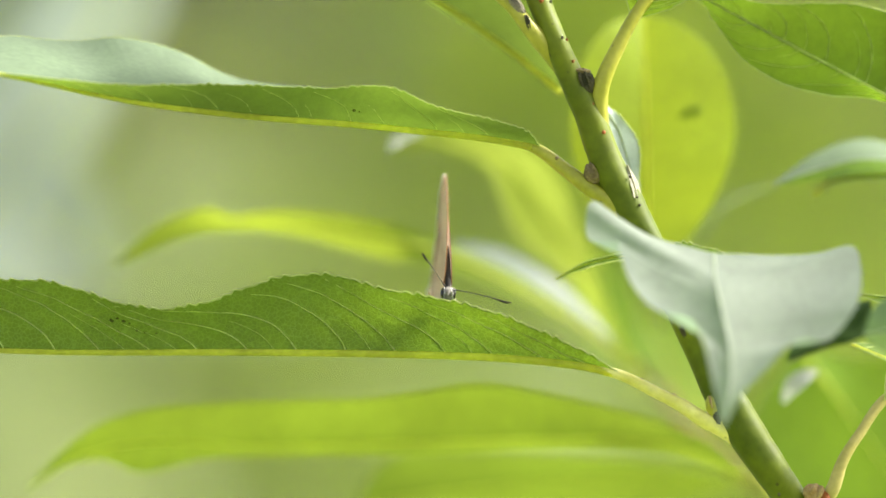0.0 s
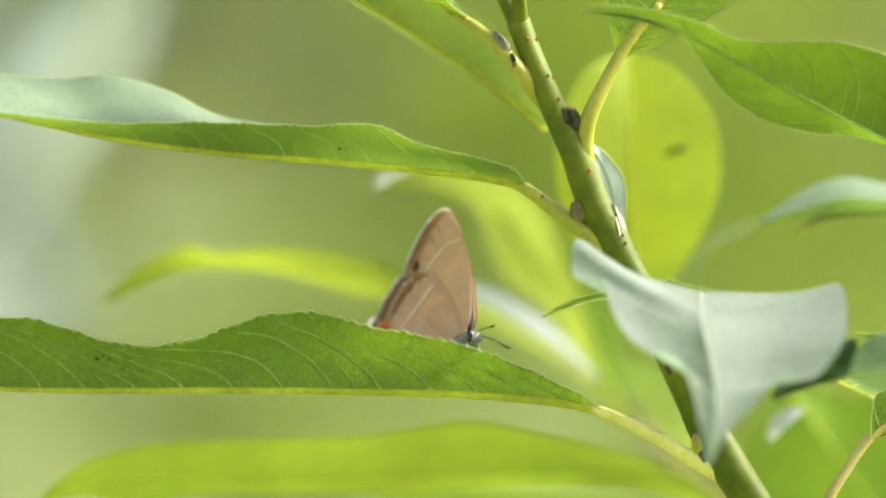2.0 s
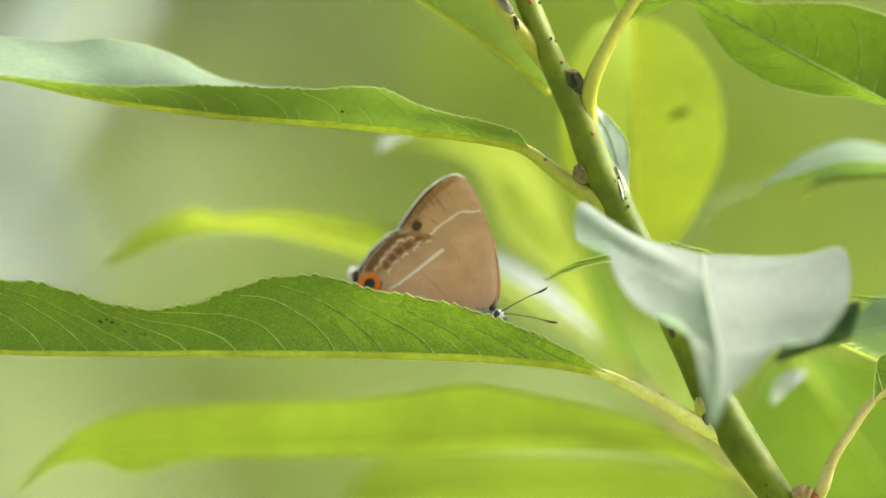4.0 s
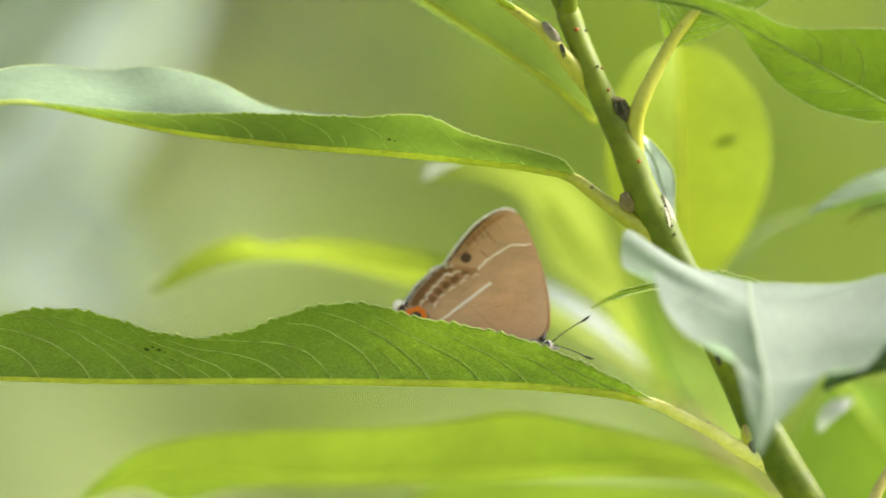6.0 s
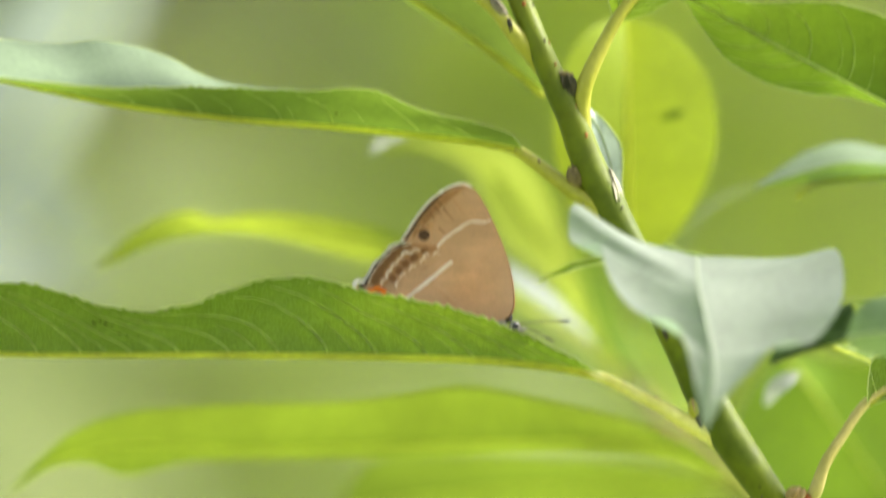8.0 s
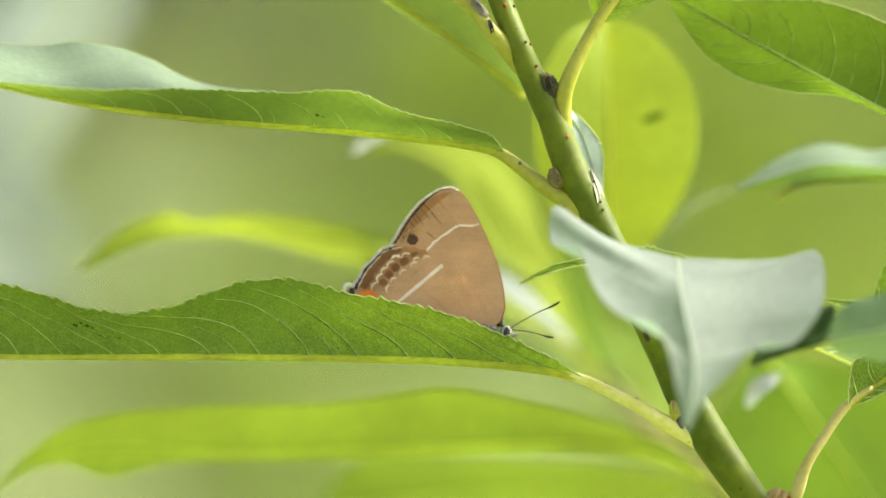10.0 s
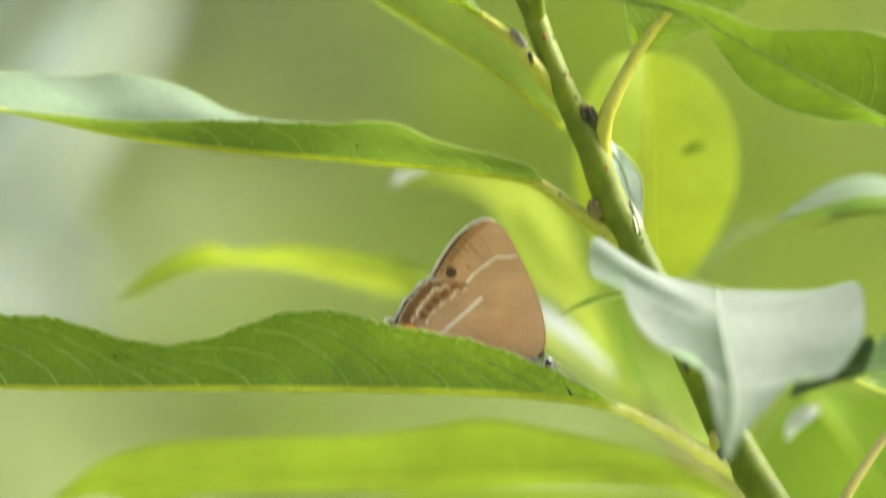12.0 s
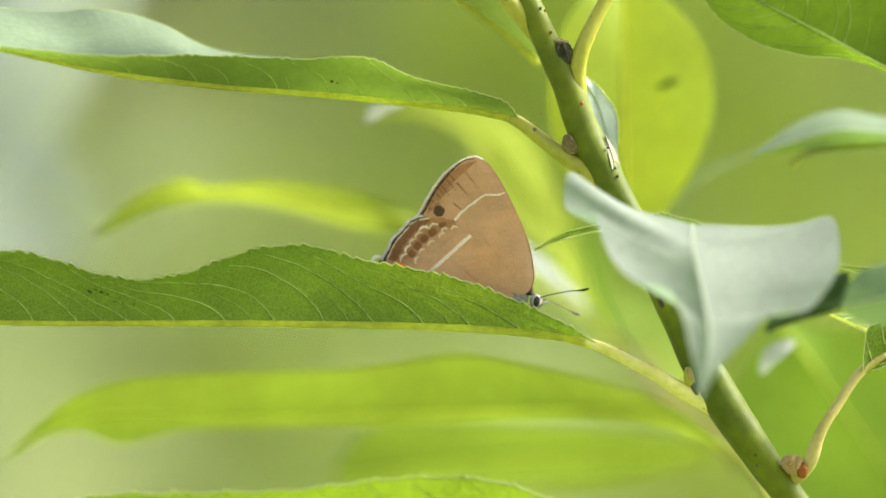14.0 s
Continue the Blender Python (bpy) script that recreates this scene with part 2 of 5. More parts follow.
HEDGE = leaf_material("hedge_leaf", (0.182, 0.252, 0.052), (0.257, 0.342, 0.066), stain=0.2, net=0.0, gloss=0.1, rough=0.7)
LIGHT_HEDGE = leaf_material("light_hedge_leaf", (0.49, 0.60, 0.11), (0.655, 0.77, 0.13), stain=0.2, net=0.0, gloss=0.1, rough=0.7)
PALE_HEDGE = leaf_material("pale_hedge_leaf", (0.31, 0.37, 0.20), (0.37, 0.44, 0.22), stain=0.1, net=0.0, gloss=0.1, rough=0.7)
WOOD = solid("shrub_bark", (0.10, 0.075, 0.05), (0.2, 0.16, 0.11), 60, 0.9, 0.2, 0.8, 0.002)


# ---- building helpers ----
def place(points):
    """Millimetres from the middle of the branch, to metres in the world."""
    return np.array(points, float) * MM + np.array((0, 0, HEIGHT))


def spline(points, n):
    """A smooth curve through the points, cut into n even steps."""
    p = np.array(points, float)
    p = np.vstack([2 * p[0] - p[1], p, 2 * p[-1] - p[-2]])
    t = np.linspace(0, 1, 24, endpoint=False)[:, None]
    out = []
    for a, b, c, d in zip(p, p[1:], p[2:], p[3:]):
        out.append(0.5 * (2 * b + (c - a) * t + (2 * a - 5 * b + 4 * c - d) * t ** 2 + (3 * b - a - 3 * c + d) * t ** 3))
    out = np.vstack(out + [p[-2:-1]])
    run = np.r_[0, np.cumsum(np.linalg.norm(np.diff(out[:, :3], axis=0), axis=1))]
    at = np.linspace(0, run[-1], n)
    return np.stack([np.interp(at, run, out[:, k]) for k in range(out.shape[1])], 1)


def mesh(name, verts, faces, material, parent=None, label="", smooth=True):
    me = bpy.data.meshes.new(name)
    me.from_pydata([tuple(v) for v in verts], [], faces)
    me.polygons.foreach_set("use_smooth", [smooth] * len(me.polygons))
    me.materials.append(material)
    me.update()
    ob = new(name, me)
    ob.parent = parent
    return tagged(ob, label)


def tube_data(path, radii, sides=10, wobble=0.0, rng=None):
    """Rings round a path; wobble makes them uneven."""
    path = np.asarray(path, float)
    n = len(path)
    radii = np.interp(np.linspace(0, 1, n), np.linspace(0, 1, len(radii)), radii)
    tang = np.gradient(path, axis=0)
    tang /= np.linalg.norm(tang, axis=1)[:, None] + 1e-12
    ref = np.array((0.31, 0.87, 0.22)) if abs(tang[0][1]) < 0.9 else np.array((0.9, 0.1, 0.3))
    side = np.cross(tang, ref)
    side /= np.linalg.norm(side, axis=1)[:, None]
    up = np.cross(side, tang)
    a = np.linspace(0, 2 * np.pi, sides, endpoint=False)
    ring = side[:, None] * np.cos(a)[None, :, None] + up[:, None] * np.sin(a)[None, :, None]
    r = radii[:, None, None] * np.ones((n, sides, 1))
    if wobble:
        rng = rng or np.random.default_rng(3)
        bumps = rng.normal(0, 1, (n, sides, 1))
        for _ in range(2):
            bumps = (bumps + np.roll(bumps, 1, 0) + np.roll(bumps, -1, 0) + np.roll(bumps, 1, 1) + np.roll(bumps, -1, 1)) / 5
        r = r * (1 + wobble * bumps)
    verts = (path[:, None] + ring * r).reshape(-1, 3)
    faces = [(i * sides + j, i * sides + (j + 1) % sides, (i + 1) * sides + (j + 1) % sides, (i + 1) * sides + j)
             for i in range(n - 1) for j in range(sides)]
    faces += [tuple(range(sides))[::-1], tuple((n - 1) * sides + j for j in range(sides))]
    return verts, faces


def tube(name, points, radii, material, parent, n=40, sides=10, wobble=0.0, label="", local=False):
    """A tapering round rod along a smooth curve, in millimetres."""
    path = spline(points, n)
    v, f = tube_data(path, radii, sides, wobble)
    return mesh(name, v * MM if local else place(v), f, material, parent, label)


def lump(name, centre, size, turn, material, parent, label="", rough=0.12, seed=1, local=False, rings=10):
    """A rounded, slightly uneven body: a bud, a scar, a head."""
    bm = bmesh.new()
    bmesh.ops.create_uvsphere(bm, u_segments=rings * 2 - 4, v_segments=rings, radius=1)
    rng = np.random.default_rng(seed)
    spin = Euler([radians(a) for a in turn]).to_matrix()
    for v in bm.verts:
        p = v.co * (1 + rough * rng.uniform(-1, 1))
        v.co = spin @ Vector((p.x * size[0], p.y * size[1], p.z * size[2]))
        v.co = (v.co + Vector(centre)) * MM
        if not local:
            v.co.z += HEIGHT
    me = bpy.data.meshes.new(name)
    bm.to_mesh(me)
    bm.free()
    me.polygons.foreach_set("use_smooth", [True] * len(me.polygons))
    me.materials.append(material)
    ob = new(name, me)
    ob.parent = parent
    return tagged(ob, label)


def back(points, further):
    """Points carried further away along their lines of sight, growing with the distance."""
    stand_off = np.array((0, -1600.0, 0))
    return stand_off + (np.array(points, float) - stand_off) * (1 + further / 1600.0)


def gland_mesh():
    """The pale tip of a leaf tooth, shared by all teeth."""
    bm = bmesh.new()
    bmesh.ops.create_icosphere(bm, subdivisions=1, radius=0.17 * MM)
    me = bpy.data.meshes.new("tooth")
    bm.to_mesh(me)
    bm.free()
    me.polygons.foreach_set("use_smooth", [True] * len(me.polygons))
    me.materials.append(MARGIN)
    return me


TOOTH = gland_mesh()


def leaf(parent, rib, edge_a, edge_b, material, label, teeth=0.0, pitch=2.0, n=90, across=7, rib_r=(0.5, 0.15),
         veins=0, bow=(0.0, 0.0), seed=1, vein_r=0.13, sweep=0.10, ruffle=0.0, rim=0.1, inner=None, rib_material=None, further=0.0, glands=False, quilt=0.0):
    """A leaf: two half blades from the midrib to toothed edges, the midrib itself, and side veins."""
    rib, edge_a, edge_b = (back(line, further) for line in (rib, edge_a, edge_b))
    rng = np.random.default_rng(seed)
    rib_c = spline(rib, n)
    halves, rims, tips = [], [], []
    verts, faces = [], []
    for k, edge in enumerate((edge_a, edge_b)):
        e = spline(edge, n)
        width = np.linalg.norm(e - rib_c, axis=1)[:, None]
        out = (e - rib_c) / (width + 1e-9)
        if teeth:
            run = np.r_[0, np.cumsum(np.linalg.norm(np.diff(e, axis=0), axis=1))]
            phase = (run / pitch + 0.35 * np.sin(run / 7.3 + seed)) % 1.0
            saw = np.where(phase < 0.75, phase / 0.75, (1 - phase) / 0.25) * (0.75 + 0.5 * np.sin(run * 0.9 + seed))
            e = e + out * (teeth * saw * np.clip(width[:, 0] / 2.5, 0, 1))[:, None]
        v = np.linspace(0, 1, across)[None, :, None]
        grid = rib_c[:, None] * (1 - v) + e[:, None] * v
        tang = np.gradient(rib_c, axis=0)
        nrm = np.cross(tang, out)
        nrm /= np.linalg.norm(nrm, axis=1)[:, None] + 1e-9
        nrm *= 1 if k == 0 else -1
        lift = bow[k] * width[:, None] * (v * (1 - v)) * 4
        if ruffle:
            s = np.linspace(0, 1, n)[:, None, None]
            lift = lift + ruffle * v ** 2 * np.sin(s * (23 + 3 * k) + seed) * np.clip(width[:, None] / 6, 0, 1)
        if quilt:  # the blade swells between its side veins
            s = np.linspace(0, 1, n)[:, None, None] - sweep * (0.35 * v + 0.95 * v ** 2.3)
            lift = lift + quilt * np.abs(np.sin(np.pi * (s * (veins + 1.2) - 0.6))) * np.clip(width[:, None] / 6, 0, 1) * np.clip(4 * v, 0, 1)
        grid = grid + nrm[:, None] * lift
        halves.append(grid)
        if teeth and glands and k == 0:
            tips = [grid[i, -1] for i in range(2, n - 2) if saw[i] > saw[i - 1] and saw[i] >= saw[i + 1] and width[i, 0] > 2]
        if teeth and rim:
            rims.append(grid[:, -1])
        base = len(verts)
        verts += list(place(grid.reshape(-1, 3)))
        for i in range(n - 1):
            for j in range(across - 1):
                q = (base + i * across + j, base + i * across + j + 1, base + (i + 1) * across + j + 1, base + (i + 1) * across + j)
                faces.append(q if k == 0 else q[::-1])
    blade = mesh("leaf", verts, faces, material, parent, label)
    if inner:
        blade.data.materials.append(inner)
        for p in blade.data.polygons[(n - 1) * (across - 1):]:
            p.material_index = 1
    step = max(1, n // 60)
    v, f = tube_data(rib_c[::step], [rib_r[0], rib_r[0] * 0.8, rib_r[1]], 8)
    mesh("midrib", place(v), f, rib_material or RIB, blade, "pale midrib")
    for line in rims:
        tv, tf = tube_data(line, [rim, rim, rim * 0.7], 5)
        mesh("margin", place(tv), tf, MARGIN, blade, "pale toothed margin")
    for tip in tips:
        tooth = new("tooth", TOOTH)
        tooth.parent = blade
        tooth.location = place([tip])[0]
    for k in range(0 if not veins else 1 if inner else 2):
        grid = halves[k]
        for q in range(2 * veins):
            minor = q % 2 == 1
            if minor and quilt and rng.uniform() < 0.45:
                continue
            s0 = (q / 2 + 0.6 + (0.06 if quilt else 0.2) * rng.uniform(-1, 1)) / (veins + 1.2)
            vv = np.linspace(0.0, rng.uniform(0.3, 0.75) if minor else rng.uniform(0.84, 0.97), 14)
            bend = sweep * rng.uniform(0.85, 1.15)
            drift = 0.0018 * np.cumsum(rng.normal(0, 0.35, 14))
            ss = np.clip(s0 + bend * (0.35 * vv + 0.95 * vv ** 2.3) + drift * (vv > 0), 0, 1) * (n - 1)
            i = np.clip(ss.astype(int), 0, n - 2)
            jf = vv * (across - 1)
            j = np.clip(jf.astype(int), 0, across - 2)
            a, b = (ss - i)[:, None], (jf - j)[:, None]
            pts = (grid[i, j] * (1 - a) + grid[i + 1, j] * a) * (1 - b) + (grid[i, j + 1] * (1 - a) + grid[i + 1, j + 1] * a) * b
            if ss[-1] > n - 4 or np.linalg.norm(pts[-1] - pts[0]) < 1.6:
                continue
            r = vein_r * (0.5 if minor else 1.0)
            tv, tf = tube_data(spline(pts, 20), [r, r * 0.8, r * 0.35], 5)
            mesh("vein", place(tv), tf, VEIN, blade)
    return blade


# ---- ground and background ----
side = 400.0
cells = 40
gv = [(-side + 2 * side * i / cells, -side + 2 * side * j / cells, 0.03 * math.sin(i * 1.7) * math.cos(j * 2.3)) for i in range(cells + 1) for j in range(cells + 1)]
gf = [(i * (cells + 1) + j, (i + 1) * (cells + 1) + j, (i + 1) * (cells + 1) + j + 1, i * (cells + 1) + j + 1) for i in range(cells) for j in range(cells)]
tagged(mesh("ground", gv, gf, EARTH), "green meadow ground under the shrubs", "ground", kind="structure")


def shrub(x, y, wide, high, seed, count, leaf_size, material=None, label="leafy green shrub out of focus behind the branch"):
    """A shrub: forked stems and a loose crown of many small leaves."""
    rng = np.random.default_rng(seed)
    thing = tagged(new("shrub"), label, "shrub", "shrubs behind the branch")
    thing.location = (x, y, 0)
    for q in range(5):
        a = rng.uniform(0, 2 * np.pi)
        top = np.array((math.cos(a) * wide * 0.6, math.sin(a) * wide * 0.4, high * rng.uniform(0.6, 0.9)))
        path = spline([(0.05 * math.cos(a), 0.05 * math.sin(a), -0.05), top * (0.2, 0.2, 0.4) + rng.normal(0, 0.03, 3), top * (0.6, 0.6, 0.75), top], 14)
        v, f = tube_data(path, [0.035, 0.02, 0.008], 8, 0.2, rng)
        mesh("stem", v, f, WOOD, thing)
    hubs = rng.normal(0, 1, (max(12, count // 60), 3))
    hubs /= np.linalg.norm(hubs, axis=1)[:, None]
    hubs *= rng.uniform(0.15, 1.0, (len(hubs), 1)) * (wide, wide * 0.55, high * 0.5)
    hubs += (0, 0, high * 0.52)
    verts, faces = [], []
    for _ in range(count):
        c = hubs[rng.integers(len(hubs))] + rng.normal(0, 0.13, 3) * (1.2, 0.9, 1.0)
        if c[2] < 0.05:
            continue
        length, w = leaf_size * rng.uniform(0.7, 1.3), leaf_size * rng.uniform(0.2, 0.3)
        d = rng.normal(0, 1, 3) + (0, 0, -0.35)
        d /= np.linalg.norm(d)
        s = np.cross(d, rng.normal(0, 1, 3) * 0.5 + (0, 0, 1))
        s /= np.linalg.norm(s) + 1e-9
        up = np.cross(s, d)
        b = len(verts)
        for p, o, h in ((0, 0, 0), (0.35, 0.8, 0.12), (0.7, 0.75, 0.1), (1, 0, -0.08), (0.7, -0.75, 0.1), (0.35, -0.8, 0.12), (0.4, 0, 0), (0.75, 0, 0)):
            verts.append(c + d * p * length + s * o * w + up * h * w)
        faces += [(b, b + 1, b + 6), (b + 1, b + 2, b + 7, b + 6), (b + 2, b + 3, b + 7), (b, b + 6, b + 5), (b + 6, b + 7, b + 4, b + 5), (b + 7, b + 3, b + 4)]
    tagged(mesh("foliage", verts, faces, material or HEDGE, thing), "many small green leaves", kind="stuff")
    return thing


shrub(-0.9, 3.2, 1.08, 2.7, 11, 3000, 0.11)
shrub(0.9, 3.6, 1.6, 3.0, 12, 3000, 0.11, LIGHT_HEDGE, "light green leafy shrub out of focus behind the branch")
shrub(-2.9, 4.0, 1.7, 2.8, 13, 2200, 0.12)
shrub(2.9, 4.3, 1.7, 3.0, 14, 2200, 0.12, LIGHT_HEDGE, "light green leafy shrub out of focus behind the branch")
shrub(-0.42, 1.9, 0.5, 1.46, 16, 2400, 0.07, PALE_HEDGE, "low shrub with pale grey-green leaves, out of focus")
shrub(0.0, 6.0, 3.2, 4.2, 15, 3600, 0.16)

# ---- the branch ----
branch = tagged(new("branch"), "green leafy shrub branch with long toothed leaves", "branch")
branch_far = tagged(new("branch"), "lime-green backlit leaves on a branch behind", "branch")
branch_near = tagged(new("branch"), "pale bloomy curled leaves hanging before the branch", "branch")
branch_mist = tagged(new("branch"), "pale blurred leaves far behind the branch", "branch")

tube("stem", [(59.8, 4, -53), (55.9, 3, -46.1), (51.8, 2, -40.4), (49, 1, -36.6), (46.6, 0, -33.1), (44.2, 0, -29.6), (41.5, 0, -25.3), (38.8, 0, -20.8), (36.1, 0, -15.3), (32.2, 0, -7.6), (28.6, 0, -0.2), (24.9, 0, 7), (21.9, 0, 13), (19.5, 0, 19.7), (16.5, 0, 25.9), (14.7, 0, 30.1), (13, 1, 34.3), (11.2, 2, 39)],
     [2.5, 2.4, 2.3, 2.35, 2.6, 2.85, 2.8, 2.4, 2.15, 2.1, 2.3, 2.55, 2.5, 2.3, 2.1, 1.85, 1.75, 1.8], BARK, branch, 110, 18, 0.05)
tube("twig", [(11.5, 2, 38), (9.5, 3, 42), (7, 5, 47.4), (4.3, 8, 54.5)], [1.4, 1.15, 1.1, 1.0], BARK, branch, 24, 12, 0.05)
tube("twig", [(11.5, 2, 38), (11.3, 0, 41.8), (10.6, -2, 47.2), (9.6, -3, 55)], [1.3, 1.1, 1.0, 0.9], BARK, branch, 24, 12, 0.05)
tube("petiole", [(46.4, 1.8, -32.4), (43.4, 1.1, -29.5), (39.9, 0, -27.0), (36.2, -1.2, -25.2), (33, -1.2, -23.2), (30, -0.6, -21.7), (24.3, 0, -18.9), (19, 0.2, -17.6)], [1.0, 1.6, 1.45, 1.12, 0.92, 0.84, 0.75, 0.5], PALE_TWIG, branch, 40, 14, 0.05)
tube("petiole", [(32.6, 1.0, -8.2), (29.6, 0.9, -2.6), (27, 0.5, 2.4), (23.4, -0.2, 6.2), (19.5, -0.2, 8.8), (15.5, 0.6, 11.9), (11.7, 1, 14.6), (7, 1, 15.9)], [0.8, 1.7, 2.0, 1.65, 1.2, 1.05, 0.85, 0.45], TWIG, branch, 36, 14, 0.05)
tube("petiole", [(24.2, 1.6, 9), (22.3, 1, 13.4), (21.2, 0, 18), (21.1, -0.5, 22), (22, -0.8, 25.6), (25, 0.2, 31.8), (27.6, 1, 36), (32.2, 2, 41.6)], [0.5, 1.1, 1.35, 1.25, 1.1, 0.95, 0.85, 0.6], TWIG, branch, 40, 14, 0.05)
tube("petiole", [(17.2, 1, 23.6), (14.9, 0.8, 27.2), (12.9, 0.1, 29.8), (10.9, -0.4, 32.2), (8.5, 0.4, 35.2), (4.8, 1.2, 38.2), (1.1, 2, 40.6)], [0.6, 1.2, 1.4, 1.15, 0.95, 0.8, 0.6], TWIG, branch, 34, 14, 0.07)
tube("petiole", [(49.8, 2.4, -39.5), (53, 1.4, -38.4), (55.3, -0.4, -36), (57, -1, -31.4), (59.8, 0, -27), (62.9, 1, -22.7), (66.8, 1.5, -20)], [0.8, 1.15, 1.0, 0.78, 0.74, 0.74, 0.35], TAN_TWIG, branch, 40, 14, 0.06)

# scars, buds and glands on the stem
def bud(name, centre, size, turn, body, rim, label, seed, scales=5):
    """A bud or scar in its axil: a rounded body under a few overlapping scales."""
    core = lump(name, centre, size, turn, body, branch, label, 0.07, seed, rings=14)
    rng = np.random.default_rng(seed)
    spin = Euler([radians(a) for a in turn]).to_matrix()
    for q in range(scales):
        u = -0.75 + 1.5 * (q + 0.5) / scales
        line = [spin @ Vector((size[0] * u * 0.9 * (0.55 + 0.45 * math.sin(math.pi * w)), -size[1] * (0.35 + 0.75 * math.sin(math.pi * w)) * (1 - 0.4 * u * u), size[2] * (1.04 - 1.7 * w))) + Vector(centre) for w in (0.02, 0.3, 0.6, 0.85)]
        r = 0.2 * size[0] * rng.uniform(0.8, 1.2)
        tube("scale", [tuple(p) for p in line], [r * 0.7, r, r * 0.8, r * 0.3], rim if q % 2 else body, core, 12, 6, 0.2)
    return core


bud("leaf_scar", (18.9, -0.9, 24.2), (1.55, 1.0, 2.05), (0, -14, 0), SCAR, SCAR, "dark grey-brown corky scar", 2, 2)
lump("leaf_scar", (18.6, -1.2, 26.0), (1.2, 0.6, 0.4), (0, 4, 0), BUD, branch, "brown rim of the scar", 0.15, 12, rings=10)
bud("bud", (20.2, -0.8, 10.9), (1.4, 1.0, 1.6), (0, -28, 0), BUD, BUD, "brown scaly bud", 3, 2)
bud("leaf_scar", (10.7, -0.9, 32.4), (0.6, 0.6, 1.9), (0, -16, 0), SCAR, SCAR, "dark brown corky scar", 4, 2)
bud("leaf_scar", (8.9, -0.5, 35.8), (0.75, 0.6, 2.0), (0, -38, 0), CORK, CORK, "pale grey corky patch", 14, 3)
bud("bud", (37.6, -1.6, -23.4), (0.9, 0.8, 1.5), (0, -12, 0), TWIG, BUD_TAN, "small green bud in the axil", 5, 3)
# no scar: a dark lump stands in for the shade beside the bud
lump("leaf_scar", (38.3, -1.6, -25.0), (0.5, 0.6, 1.3), (0, -20, 0), SCAR, branch, "dark lump painted as a shaded hollow beside the bud", 0.1, 15, rings=10)
bud("leaf_scar", (33.9, -1.5, -12.4), (0.9, 0.5, 1.9), (0, -25, 0), SCAR, SCAR, "dark brown corky scar", 6, 2)
bud("bud", (52.9, -0.8, -36.4), (1.9, 1.0, 1.4), (0, 24, 0), BUD_TAN, BUD_TAN, "tan scaly bud with a reddish side", 7, 2)
lump("gland", (54.2, -1.3, -37.2), (0.9, 0.7, 1.2), (0, 0, 0), RED, branch, "reddish bud side", 0.1, 17, rings=8)
lump("gland", (21.6, -1.9, 16.9), (0.42, 0.3, 0.42), (0, 0, 0), RED, branch, "small red gland", 0.06, 8, rings=6)
lump("gland", (12.5, -1.8, 36.3), (0.36, 0.3, 0.36), (0, 0, 0), RED, branch, "small red gland", 0.06, 9, rings=6)
for q, c in enumerate(((17.2, -1.6, 27.4), (13.9, -1.5, 36.2), (23.4, -2.0, 12.2), (25.6, -1.9, 10.4), (20.1, -1.7, 21.1), (15.6, -1.6, 30.9), (45.8, -2.4, -31.9), (47.5, -2.3, -36.4), (16.3, -1.7, 30.6))):
    lump("gland", c, (0.22, 0.16, 0.24), (0, 0, 0), SCAR if q % 2 else RED, branch, "small brown gland", 0.1, 80 + q, rings=6)
for q, c in enumerate(((32.0, -1.2, -21.7), (27.3, -0.4, -19.5), (14.8, -0.2, 13.1))):
    lump("gland", c, (0.28, 0.22, 0.3), (0, 0, 0), BUD, branch, "small brown gland", 0.1, 20 + q, rings=6)

# the shoots from which the branches grow, down to the ground
tube("stem", [(59.8, 4, -53), (66, 4, -120), (84, 14, -420), (60, 40, -900), (40, 60, -1320)], [2.5, 3.2, 5.0, 7.0, 8.0], BARK, branch, 60, 14, 0.05)
tube("stem", [(52.6, 40, -46.9), (60, 60, -90), (74, 80, -420), (66, 90, -900), (60, 96, -1320)], [1.4, 2.2, 4.0, 5.5, 6.0], BARK, branch_far, 50, 12, 0.05)
tube("stem", [(80.8, -42, -9.3), (92, -40, -20), (104, -30, -120), (112, -20, -600), (100, -16, -1320)], [0.4, 1.2, 2.2, 4.0, 5.0], BARK, branch_near, 50, 12, 0.05)
tube("stem", [(-115.6, 448, 74.8), (-124, 440, 40), (-140, 420, -200), (-130, 410, -700), (-120, 400, -1320)], [1.2, 2.0, 3.0, 5.0, 6.0], BARK, branch_mist, 50, 12, 0.05)

